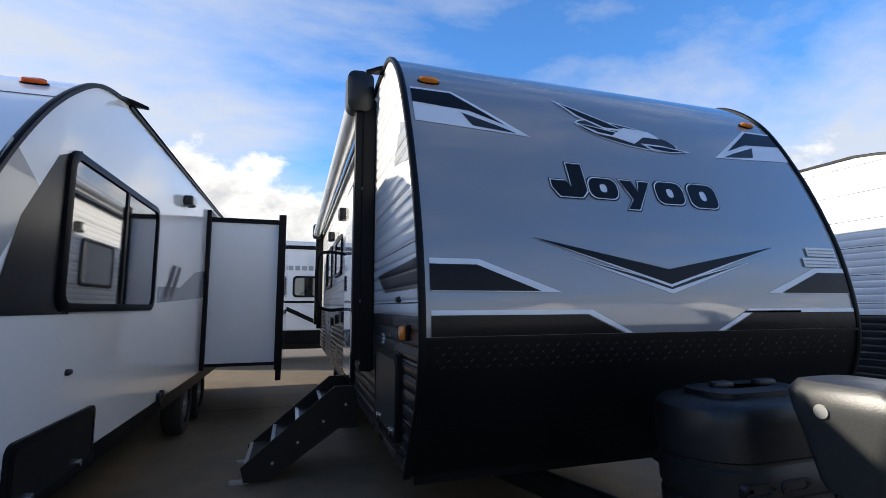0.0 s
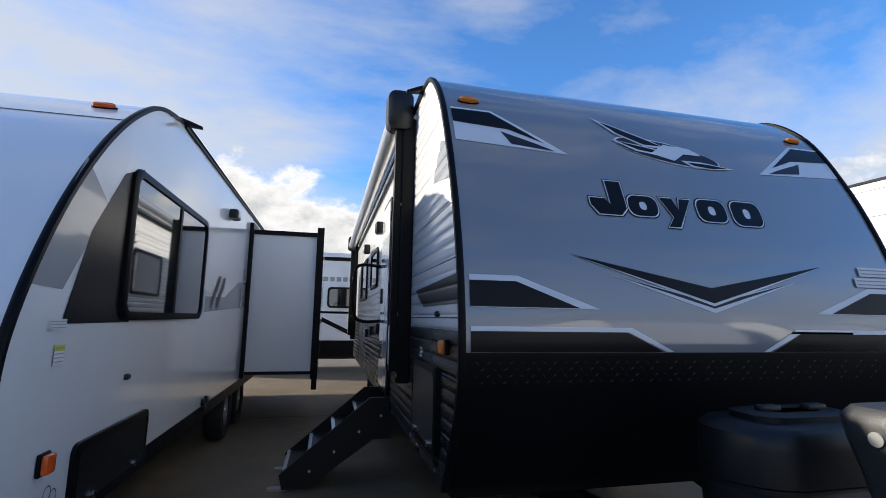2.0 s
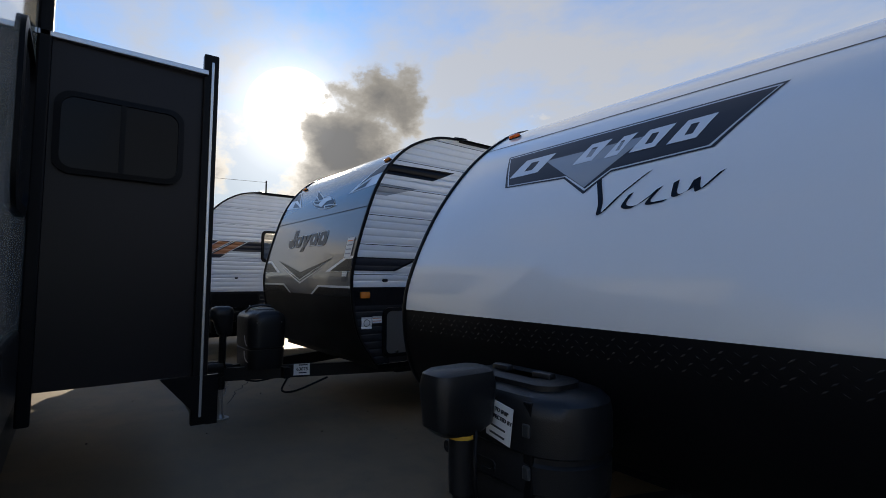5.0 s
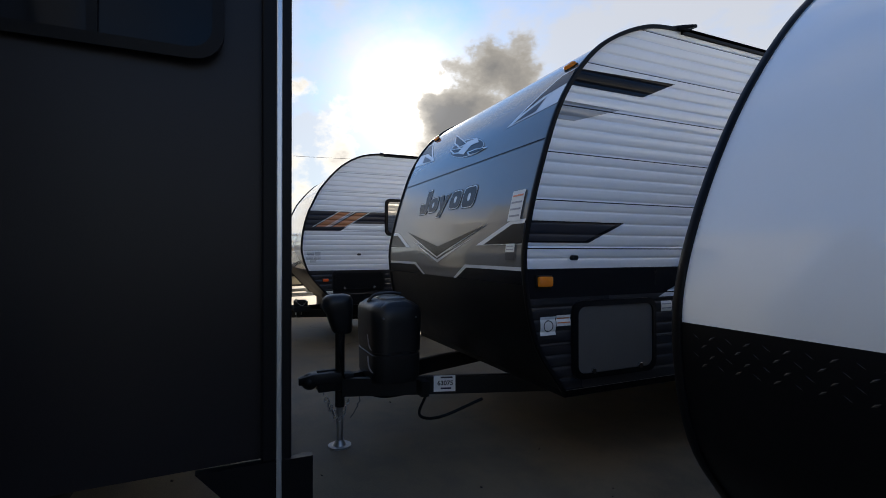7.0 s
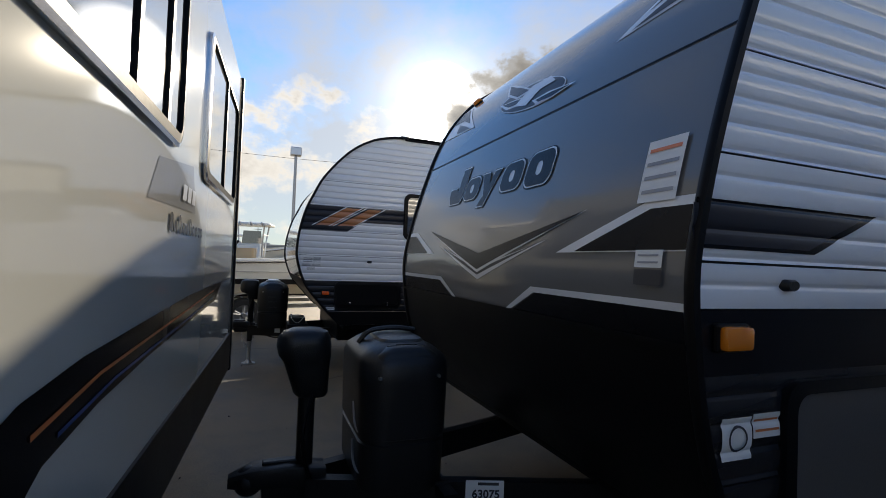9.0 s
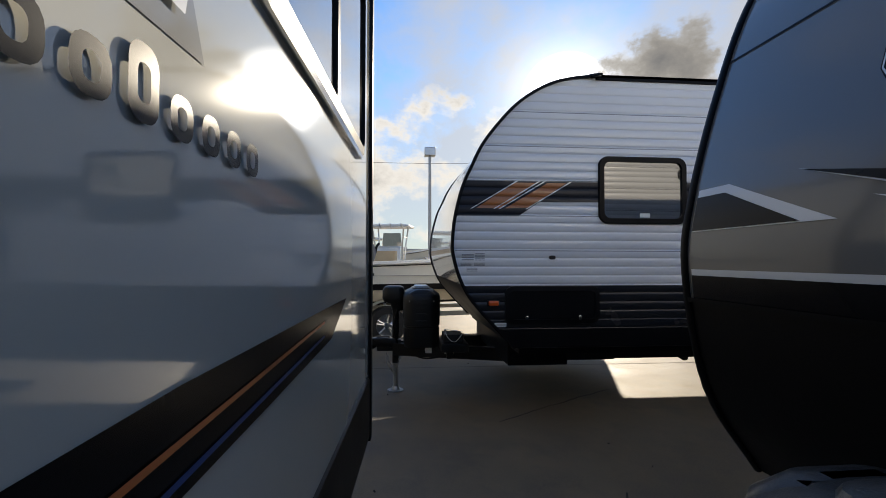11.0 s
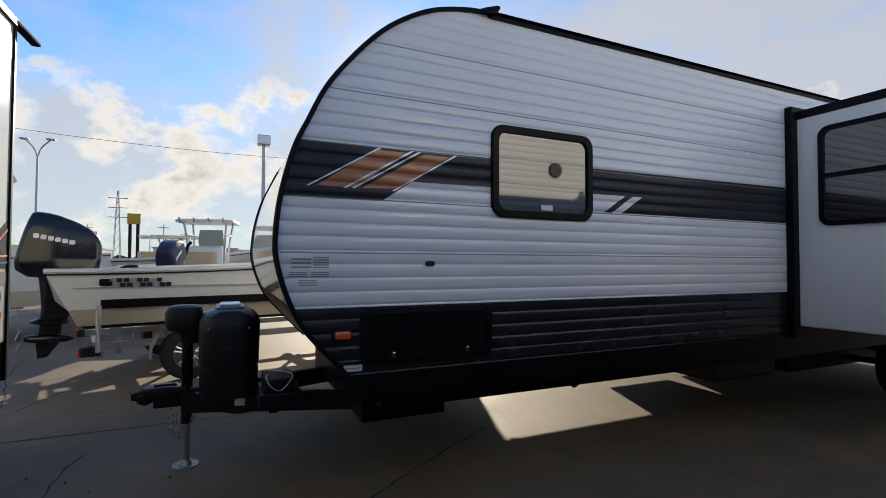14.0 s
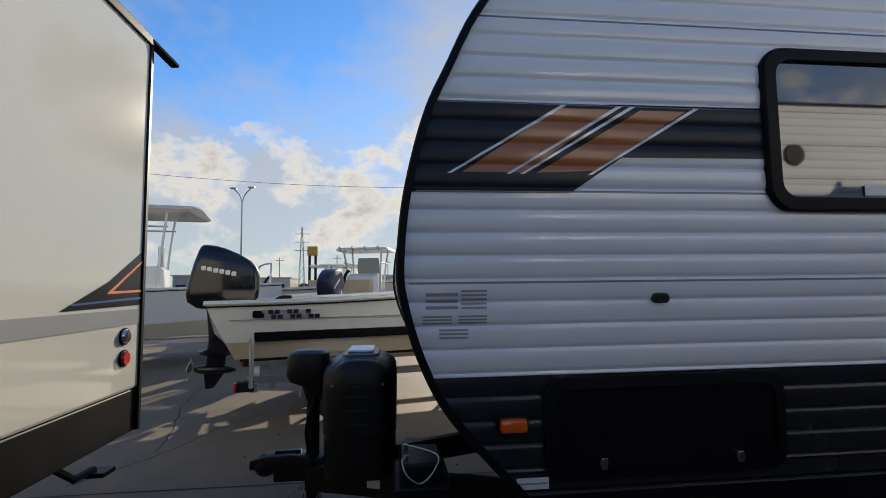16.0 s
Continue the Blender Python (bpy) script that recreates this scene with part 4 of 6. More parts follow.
side_window(A, AX, -1, 2.42, 2.92, 1.62, 2.2, [(2.66, 2.69, 1.66, 2.16)])


def a_door():
    y0, y1, z0, z1 = 3.25, 3.95, 0.76, 2.66
    cy, cz = (y0 + y1) / 2, (z0 + z1) / 2
    o, i = rounded(y1 - y0, z1 - z0, 0.09), rounded(y1 - y0 - 0.09, z1 - z0 - 0.09, 0.06)
    frame_ob = part("entry_door", loft([[(AX - d, cy + a, cz + b) for a, b in l] for d, l in ((-0.01, o), (0.026, o), (0.032, i), (0.012, i))], caps=False), "black_trim", A, "narrow entry door with black frame", smooth=True)
    bm = bmesh.new()
    bm.faces.new([bm.verts.new((AX - 0.016, cy + a, cz + b)) for a, b in i])
    part("leaf", thick(bm, 0.02), "white_gloss", frame_ob, "white door leaf")
    part("stripe", box(AX - 0.021, AX - 0.012, y0 + 0.05, y1 - 0.05, 1.3, 1.46), "charcoal_siding", frame_ob)
    w = rounded(0.34, 0.62, 0.06)
    wi = rounded(0.29, 0.57, 0.05)
    win = part("door_window", loft([[(AX - d, cy + a, 2.2 + b) for a, b in l] for d, l in ((0.012, w), (0.034, w), (0.034, wi), (0.02, wi))], caps=False), "black_trim", frame_ob, smooth=True)
    bm = bmesh.new()
    bm.faces.new([bm.verts.new((AX - 0.022, cy + a, 2.2 + b)) for a, b in wi])
    part("pane", thick(bm, 0.004), "glass", win)
    part("door_latch", box(AX - 0.05, AX - 0.016, y1 - 0.16, y1 - 0.08, 1.62, 1.78, 0.01), "black_plastic", frame_ob, "black paddle latch")
    for z in (1.0, 1.7, 2.4):
        part("hinge", box(AX - 0.036, AX - 0.012, y0 + 0.005, y0 + 0.035, z, z + 0.1, 0.004), "black_trim", frame_ob)


a_door()
bm = tube(smooth_line([(AX, 4.05, 2.03), (AX - 0.2, 4.05, 2.05), (AX - 0.3, 4.05, 2.0), (AX - 0.32, 4.05, 1.75), (AX - 0.3, 4.05, 1.5), (AX - 0.2, 4.05, 1.43), (AX, 4.05, 1.44)]), 0.018)
part("grab_handle", bm, "black_trim", A, "folding black grab handle", smooth=True)
for y0, y1, z0, z1 in ((4.6, 5.5, 1.85, 2.35), (6.2, 7.4, 1.75, 2.4)):
    side_window(A, AX, -1, y0, y1, z0, z1)
for y, z in ((4.2, 2.5), (6.0, 2.5)):
    lamp = part("porch_lamp", box(AX - 0.09, AX, y - 0.07, y + 0.07, z - 0.07, z + 0.07, 0.02), "black_plastic", A, "black porch lamp", smooth=True)
    part("lens", rod((AX - 0.1, y, z), (AX - 0.088, y, z), 0.045), "paper", lamp)
for y, z in ((4.35, 1.35), (5.2, 1.3), (5.9, 1.25)):
    part("outlet", box(AX - 0.035, AX, y - 0.06, y + 0.06, z - 0.06, z + 0.06, 0.012), "black_plastic", A)


def awning():
    y0, y1 = 2.2, 9.0
    rollr = part("awning_roll", rod((AX - 0.13, y0 + 0.05, 3.0), (AX - 0.13, y1, 2.98), 0.075, seg=20), "aluminium", A, "rolled awning under the roof edge", smooth=True)
    for y in (y0, y1):
        bm = box(AX - 0.1, AX - 0.002, y - 0.045, y + 0.045, 1.02, 2.98, 0.012)
        box(AX - 0.15, AX - 0.085, y - 0.03, y + 0.03, 1.1, 2.9, 0.01, bm)
        arm = part("awning_arm", bm, "black_trim", A, "black awning arm")
        part("arm_head", loft([[(AX - 0.12 + a, y + oy, 3.03 + b) for a, b in rounded(w, h, 0.06, 5)] for oy, w, h in ((-0.09, 0.12, 0.2), (-0.06, 0.19, 0.3), (0.06, 0.2, 0.31), (0.09, 0.14, 0.22))]), "black_plastic", arm, smooth=True)
        part("strip", box(AX - 0.156, AX - 0.148, y - 0.012, y + 0.012, 1.15, 1.42), "aluminium", arm)
        for z in (1.08, 1.5, 2.3):
            part("rivet", rod((AX - 0.102, y - 0.05, z), (AX - 0.098, y - 0.05, z), 0.012), "zinc", arm)
    part("rail", box(AX - 0.02, AX + 0.01, y0, y1, 2.88, 2.93, 0.004), "black_trim", A)


awning()
for s_, t_, side in ((sa, A, -1), (sb, B, 1), (sc, C, 1), (sd, D, 1)):
    x = s_.x1 if side > 0 else s_.x0
    part("gutter_spout", loft([[(x + side * d, s_.ys[-1] - 0.02 + a, s_.z1 + 0.005 + b - d * 0.25) for a, b in rounded(w, h, 0.008, 2)] for d, w, h in ((-0.02, 0.1, 0.035), (0.05, 0.07, 0.03), (0.12, 0.03, 0.02))]), "black_trim", t_, "black gutter spout")
    part("roof_rail", box(min(x, x + side * 0.016), max(x, x + side * 0.016), s_.ys[-1] - 0.02, s_.rear, s_.z1 - 0.035, s_.z1 + 0.012, 0.004), "black_trim", t_)

steps = thing("folding_steps", "black folding entry steps let down on the concrete", "steps", (0.6, 3.58, 0.0))
for y in (3.24, 3.92):
    pts = [(1.12, 0.76), (1.12, 0.4), (0.96, 0.4), (0.4, 0.02), (0.2, 0.02), (0.17, 0.14), (0.92, 0.76)]
    part("stringer", loft([[(x, yy, z) for x, z in pts] for yy in (y - 0.014, y + 0.014)]), "steel_black", steps, "black steel side plate")
    for x, z in ((0.42, 0.16), (0.62, 0.31), (0.83, 0.47), (1.02, 0.6)):
        part("bolt", rod((x, y - 0.024, z), (x, y + 0.024, z), 0.012, seg=8), "zinc", steps)
for k in range(4):
    x, z = 0.32 + 0.2 * k, 0.17 + 0.15 * k
    part("tread", box(x - 0.12, x + 0.13, 3.25, 3.91, z - 0.02, z, 0.005), "steel_black", steps, "black step with light grip strip")
    part("grip_strip", box(x - 0.125, x - 0.095, 3.26, 3.9, z, z + 0.004), "aluminium", steps)
for y in (3.3, 3.86):
    part("foot", loft([[(0.16 + a, y + b, z) for a, b in rounded(0.16, 0.07, 0.01, 2)] for z in (0.0, 0.02)]), "zinc", steps, "grey adjustable foot")

# ---- white trailer: nose graphics, side, slide-out ----
front_decal(sb, "seam", "black_trim", [[(sb.x0, 2.475), (sb.x1, 2.475), (sb.x1, 2.483), (sb.x0, 2.483)]], B, 0.003)
out_ = [(-2.83, 2.325), (-1.13, 2.35), (-1.35, 2.045), (-1.85, 2.015), (-1.97, 1.905), (-2.16, 2.03), (-2.64, 2.045)]
cen = Vector((-2.0, 2.17))


def shrink(pts, kx, kz):
    return [(cen.x + (x - cen.x) * kx, cen.y + (z - cen.y) * kz) for x, z in pts]


front_decal(sb, "badge", "mid_decal", [out_], B, 0.003, "dark angular badge")
front_decal(sb, "badge", "silver_decal", [shrink(out_, 0.975, 0.93)], B, 0.0045)
front_decal(sb, "badge", "mid_decal", [shrink(out_, 0.96, 0.88)], B, 0.006)
front_decal(sb, "badge", "grey_decal", [[(-2.4, 2.2), (-1.72, 2.21), (-1.98, 1.945)]], B, 0.0075)
for x, w, h in ((-2.5, 0.24, 0.13), (-2.05, 0.13, 0.13), (-1.87, 0.08, 0.13), (-1.69, 0.14, 0.13), (-1.49, 0.14, 0.13)):
    front_decal(sb, "name_block", "silver_decal", [[(x - w / 2 - 0.03, 2.115), (x + w / 2 - 0.03, 2.12), (x + w / 2 + 0.03, 2.12 + h), (x - w / 2 + 0.03, 2.115 + h)],
                                                    [(x - w * 0.18, 2.15), (x + w * 0.1, 2.15), (x + w * 0.18, 2.215), (x - w * 0.1, 2.215)]], B, 0.009)
for pts in (((-1.9, 2.03), (-1.84, 1.9), (-1.82, 1.83), (-1.73, 1.93), (-1.62, 2.03)), ((-1.68, 1.92), (-1.7, 1.86), (-1.64, 1.85), (-1.57, 1.9), (-1.54, 1.93), (-1.58, 1.86), (-1.5, 1.86)), ((-1.47, 1.95), (-1.46, 1.88), (-1.4, 1.9), (-1.38, 1.95), (-1.36, 1.89), (-1.28, 1.97))):
    line = [(p.x, p.y - 0.055) for p in smooth_line([(x, z, 0) for x, z in pts], 5)]
    bm = bmesh.new()
    for a, b in zip(line, line[1:]):
        bm.faces.new([bm.verts.new((x, sb.nose(z) - 0.004, z)) for x, z in ((a[0] - 0.012, a[1] - 0.006), (a[0] + 0.012, a[1] + 0.006), (b[0] + 0.012, b[1] + 0.006), (b[0] - 0.012, b[1] - 0.006))])
    part("script_stroke", bm, "black_decal", B)
top_lamp(sb, B, -0.75, 2.6, "orange_red"), top_lamp(sb, B, -3.1, 2.6, "orange_red")
BX = sb.x1
side_decal(sb, "stripe", "grey_decal", [[(0.8, 1.58), (1.04, 1.57), (1.36, 2.0), (1.1, 2.16), (0.92, 1.85)]], B, BX, 1, ribbed=False)
side_decal(sb, "stripe", "silver_decal", [[(1.05, 2.08), (1.36, 1.96), (1.55, 2.3), (1.5, 2.45), (1.28, 2.3)]], B, BX, 1, 0.002, ribbed=False)
side_decal(sb, "window_surround", "black_decal", [[(1.06, 1.43), (1.75, 1.43), (1.75, 2.3), (1.5, 2.2), (1.22, 1.85)]], B, BX, 1, 0.003, ribbed=False)
side_decal(sb, "stripe", "grey_decal", [[(3.4, 1.5), (5.5, 1.58), (5.5, 1.92), (4.9, 1.86), (4.2, 1.66), (3.4, 1.64)]], B, BX, 1, ribbed=False)
for k in (0, 0.22):
    side_decal(sb, "stripe", "mid_decal", [[(3.55 + k, 1.55), (3.68 + k, 1.55), (4.0 + k, 1.86), (3.87 + k, 1.86)]], B, BX, 1, 0.004, ribbed=False)
side_window(B, BX, 1, 1.6, 3.25, 1.44, 2.28, [(2.45, 2.49, 1.48, 2.24)])
hatch(B, BX, 1, 1.28, 2.18, 0.58, 0.9, "black_plastic", 0.05)
marker_lamp(B, BX, 1, 1.05, 0.885, 0.08, 0.09, "orange_red"), vent_plug(B, BX, 1, 1.8, 1.13)
for dy, dz in ((0, 0), (0.1, 0.01), (0.04, -0.05)):
    part("inlet", rod((BX - 0.01, 3.6 + dy, 0.69 + dz), (BX + 0.03, 3.6 + dy, 0.69 + dz), 0.035), "black_plastic", B, "black water inlet", smooth=True)
label_side(sb, B, BX, 1, 1.03, 1.11, 1.32, 1.345, 1, "yellow_paper", False), label_side(sb, B, BX, 1, 1.03, 1.11, 1.265, 1.32, 3, "paper", False)
label_side(sb, B, BX, 1, 0.97, 1.1, 1.405, 1.45, 3, "white_gloss", False), label_side(sb, B, BX, 1, 0.98, 1.08, 0.72, 0.75, 1, "paper", False)
for k in range(3):
    a0 = 1.12 + 0.045 * (k % 2)
    ring = [(a0 + 0.03 * math.cos(a), 0.7 + 0.05 * (k / 2) + 0.035 * math.sin(a)) for a in [math.tau * j / 16 for j in range(16)]]
    inner = [(a0 + (y - a0) * 0.85, 0.7 + 0.05 * (k / 2) + (z - 0.7 - 0.05 * (k / 2)) * 0.85) for y, z in ring]
    side_decal(sb, "emblem", "ink", [ring, inner], B, BX, 1, 0.003, False)
lampb = part("scene_lamp", box(BX, BX + 0.09, 4.1, 4.3, 2.5, 2.6, 0.02), "black_plastic", B, "black flood lamp")
part("lens", box(BX + 0.088, BX + 0.096, 4.13, 4.27, 2.515, 2.585, 0.004), "paper", lampb)


def b_slide():
    x1, y0, y1, z0, z1 = 0.36, 5.55, 8.2, 0.73, 2.6
    sl = part("slide_out", box(BX - 0.02, x1, y0, y1, z0, z1, 0.01), "slide_white", B, "white slide-out room")
    part("fascia", box(x1, x1 + 0.05, y0 - 0.05, y1 + 0.05, z0 - 0.06, z1 + 0.06, 0.01), "white_gloss", sl)
    part("edge_trim", box(x1 - 0.04, x1 + 0.055, y0 - 0.06, y0 - 0.012, z0 - 0.08, z1 + 0.1, 0.008), "black_trim", sl)
    part("edge_trim", box(BX, x1 - 0.03, y0 - 0.03, y0 - 0.002, z1 - 0.03, z1 + 0.03, 0.005), "black_trim", sl)
    part("edge_trim", box(BX, x1 - 0.03, y0 - 0.03, y0 - 0.002, z0 - 0.02, z0 + 0.02, 0.005), "black_trim", sl)
    part("seal", box(BX, BX + 0.05, y0 - 0.06, y1 + 0.06, z0 - 0.06, z1 + 0.12, 0.008), "black_trim", B)
    part("arm_end", box(x1 - 0.02, x1 + 0.05, y0 - 0.04, y0 + 0.04, z0 - 0.22, z0 - 0.05, 0.01), "black_trim", sl)


b_slide()
for dy in (0.0, 0.35):
    part("step_bracket", box(BX - 0.4, BX - 0.2, 2.5 + dy, 2.62 + dy, 0.36, 0.52, 0.01), "steel_black", B)

# ---- dark-nosed trailer: ribbed side ----
CX = sc.x1
side_decal(sc, "stripe", "black_decal", [[(0.885, 1.515), (1.36, 1.515), (1.66, 1.645), (0.9, 1.645)]], C, CX, 1, 0.003)
side_decal(sc, "stripe", "mid_decal", [[(0.885, 1.525), (1.33, 1.525), (1.58, 1.63), (0.885, 1.63)]], C, CX, 1, 0.0045)
side_decal(sc, "stripe", "black_decal", [[(1.2, 2.48), (1.82, 2.48), (2.12, 2.61), (1.27, 2.59)]], C, CX, 1, 0.003)
side_decal(sc, "stripe", "grey_decal", [[(1.1, 2.26), (1.25, 2.26), (1.62, 2.37), (1.16, 2.38)]], C, CX, 1, 0.003)
side_decal(sc, "stripe", "black_decal", [[(2.25, 1.4), (2.65, 1.4), (2.95, 1.55), (2.55, 1.55)]], C, CX, 1, 0.003)
side_decal(sc, "stripe", "silver_decal", [[(1.95, 1.16), (2.2, 1.16), (2.75, 1.4), (3.3, 1.6), (3.05, 1.6), (2.5, 1.4)]], C, CX, 1, 0.0085)
side_decal(sc, "stripe", "black_decal", [[(2.8, 1.4), (4.6, 1.4), (4.9, 1.56), (3.2, 1.56)]], C, CX, 1, 0.003)
side_decal(sc, "band", "black_decal", [sc.side_loop(1.185, 1.355)], C, CX, 1, 0.0025, False, "flat black band")
side_window(C, CX, 1, 2.47, 3.34, 1.56, 2.15, pane="dull_glass")
hatch(C, CX, 1, 1.23, 1.92, 0.68, 1.16, "hatch_grey")
marker_lamp(C, CX, 1, 1.02, 1.285, 0.12, 0.075), vent_plug(C, CX, 1, 1.25, 1.425)
label_side(sc, C, CX, 1, 1.0, 1.11, 0.965, 1.075, 0)
ring = [(1.055 + 0.035 * math.cos(a), 1.02 + 0.035 * math.sin(a)) for a in [math.tau * j / 20 for j in range(20)]]
side_decal(sc, "print_ring", "ink", [ring, [(1.055 + (y - 1.055) * 0.82, 1.02 + (z - 1.02) * 0.82) for y, z in ring]], C, CX, 1, 0.009)
label_side(sc, C, CX, 1, 1.115, 1.22, 1.015, 1.08, 2, "paper", True, "bright_orange")
label_side(sc, C, CX, 1, 1.98, 2.08, 1.06, 1.13, 2), label_side(sc, C, CX, 1, 2.1, 2.24, 1.05, 1.13, 2, "silver_decal"), label_side(sc, C, CX, 1, 2.25, 2.38, 1.04, 1.14, 2, "yellow_paper")
part("cable_inlet", rod((CX - 0.01, 3.7, 1.42), (CX + 0.04, 3.7, 1.42), 0.05), "black_plastic", C, smooth=True)
# stock tag on the drawbar, reading 63075
TAG = on_beam(sc, -0.18, 0.82, 0.47)
tag = part("stock_tag", box(-0.082, 0.082, -0.06, 0.06, -0.001, 0.001), "paper", C, "white stock number tag")
tag.matrix_basis = TAG
words("63075", 0.048, TAG @ Matrix.Translation((-0.055, -0.012, 0.003)), C)
for yy, w, mm in ((0.046, 0.09, "ink"), (-0.036, 0.08, "navy")):
    bar = part("print_bar", box(-0.03, -0.03 + w, yy - 0.006, yy + 0.006, 0.001, 0.0025), mm, C)
    bar.matrix_basis = TAG
# far side of the same trailer, seen in reflections
part("round_vent", rod((sc.x0 + 0.01, 3.64, 2.55), (sc.x0 - 0.03, 3.64, 2.55), 0.1, 0.085, 24), "black_plastic", C, "round black vent", smooth=True)
mirror_arm = part("side_window_box", loft([[(x, 1.9 + a, 1.88 + b) for a, b in rounded(0.5, 0.62, 0.1, 4)] for x in (sc.x0 - 0.07, sc.x0 + 0.01)]), "black_trim", C, "projecting black window frame")

# ---- white ribbed trailer: band, stripes, window ----
DX = sd.x1
side_decal(sd, "band", "mid_decal", [[(sd.nose(1.86) + 0.008, 1.86), (sd.nose(1.96) + 0.008, 1.96), (sd.nose(2.06) + 0.008, 2.06), (4.42, 2.085), (4.42, 1.78), (2.35, 1.78), (2.55, 1.9), (0.99, 1.885), (0.81, 1.765), (sd.nose(1.765) + 0.008, 1.765)]], D, DX, 1, 0.003, label="charcoal band")
for pts in (((0.46, 1.83), (0.66, 1.83), (0.97, 2.045), (0.78, 2.045)), ((0.7, 1.83), (0.9, 1.84), (1.22, 2.045), (1.06, 2.045))):
    side_decal(sd, "stripe", "orange", [pts], D, DX, 1, 0.005, label="copper orange stripe")
for y0, dy in ((0.41, 0), (0.6, 0), (0.645, 0), (0.87, 0)):
    side_decal(sd, "pinstripe", "white_gloss", [[(y0, 1.825), (y0 + 0.014, 1.825), (y0 + 0.405, 2.06), (y0 + 0.385, 2.06)]], D, DX, 1, 0.0065, label="white pinstripe")
for y0 in (2.42, 2.58):
    side_decal(sd, "stripe", "white_siding", [[(y0 - 0.12, 1.78), (y0 - 0.03, 1.78), (y0 + 0.16, 1.9), (y0 + 0.07, 1.9)]], D, DX, 1, 0.005)
side_decal(sd, "skirt", "black_trim", [sd.side_loop(0.68, 0.835)], D, DX, 1, 0.006, False, "flat black lower skirt")
wd = side_window(D, DX, 1, 1.5, 2.28, 1.71, 2.28, r=0.08)
part("sticker", box(DX + 0.0125, DX + 0.0145, 1.86, 1.95, 1.765, 1.8), "paper", wd)
hatch(D, DX, 1, 0.7, 1.5, 0.88, 1.185, "black_trim", 0.06)
marker_lamp(D, DX, 1, 0.6, 1.05, 0.1, 0.05, "orange_red"), vent_plug(D, DX, 1, 1.1, 1.425)
label_side(sd, D, DX, 1, 0.61, 0.71, 0.853, 0.888, 1)
for y0, y1, z0, z1, n in ((0.34, 0.44, 1.4, 1.46, 3), (0.45, 0.53, 1.4, 1.465, 5), (0.33, 0.42, 1.355, 1.385, 3), (0.44, 0.53, 1.355, 1.385, 3), (0.38, 0.47, 1.31, 1.345, 3)):
    h = (z1 - z0) / n
    for k in range(n):
        side_decal(sd, "print_bar", "pale_print", [[(y0, z0 + h * k), (y1, z0 + h * k), (y1, z0 + h * (k + 0.5)), (y0, z0 + h * (k + 0.5))]], D, DX, 1, 0.003)


def d_slide():
    x1, y0, y1, z0, z1 = DX + 0.95, 4.5, 7.6, 0.9, 2.72
    sl = part("slide_out", box(DX - 0.02, x1, y0, y1, z0, z1, 0.012), "slide_white", D, "white slide-out room with window")
    part("seal", box(DX, DX + 0.06, y0 - 0.08, y1 + 0.08, z0 - 0.1, z1 + 0.06, 0.008), "black_trim", D)
    part("roof_trim", box(DX + 0.05, x1 + 0.01, y0 - 0.012, y0 + 0.02, z1 - 0.05, z1 + 0.02, 0.004), "black_trim", sl)
    part("edge_trim", box(x1 - 0.03, x1 + 0.02, y0 - 0.03, y0 + 0.02, z0 - 0.05, z1 + 0.03, 0.004), "black_trim", sl)
    o, i = rounded(0.56, 0.82, 0.08), rounded(0.48, 0.74, 0.06)
    cx, cz = DX + 0.5, 2.15
    w = part("window", loft([[(cx + a, y0 - d, cz + b) for a, b in l] for d, l in ((0.0, o), (0.02, o), (0.022, i), (0.006, i))], caps=False), "black_trim", sl, smooth=True)
    bm = bmesh.new()
    bm.faces.new([bm.verts.new((cx + a, y0 - 0.008, cz + b)) for a, b in i])
    part("pane", thick(bm, 0.003), "glass", w)
    part("glazing_bar", box(cx - 0.25, cx + 0.25, y0 - 0.02, y0 - 0.004, cz - 0.02, cz + 0.02), "black_trim", w)


d_slide()
# added boxes that stop sun under the floor, ending the lit ground patch
part("holding_tank", box(-11.7, -9.8, 4.35, 5.3, 0.28, 0.66, 0.02), "black_plastic", D, "black box added under the floor to stop the sun")
part("holding_tank", box(-11.7, -9.8, 5.55, 8.6, 0.26, 0.66, 0.02), "black_plastic", D, "black box added under the floor to stop the sun")
part("storage_tray", box(-11.7, -10.7, 1.0, 2.35, 0.24, 0.68, 0.01), "black_trim", D)
part("front_panel", box(-11.2, -9.5, 0.8, 1.35, 0.46, 0.68, 0.01), "black_trim", D)
tray = part("battery_tray", box(-10.22, -9.84, 0.24, 0.5, 0.52, 0.6, 0.008), "steel_black", D, "black battery tray on the drawbar")
part("battery", box(-10.18, -9.9, 0.27, 0.46, 0.6, 0.68, 0.012), "black_plastic", tray, "black battery with leads")
for sx in (-10.12, -9.96):
    part("terminal", rod((sx, 0.3, 0.68), (sx, 0.3, 0.7), 0.012), "zinc", tray, smooth=True)
bm = tube(smooth_line([(-9.96, 0.3, 0.7), (-9.86, 0.28, 0.71), (-9.83, 0.3, 0.66), (-9.84, 0.36, 0.62), (-9.85, 0.42, 0.67), (-9.96, 0.44, 0.7), (-10.12, 0.3, 0.7)]), 0.0032)
part("cable", bm, "paper", D, "pale battery lead", smooth=True)
for y, w in ((0.15, 0.07), (0.36, 0.1)):
    st = part("sticker", box(-w / 2, w / 2, -0.035, 0.035, -0.001, 0.001), "paper", D)
    st.matrix_basis = on_beam(sd, -0.5, y, 0.47)

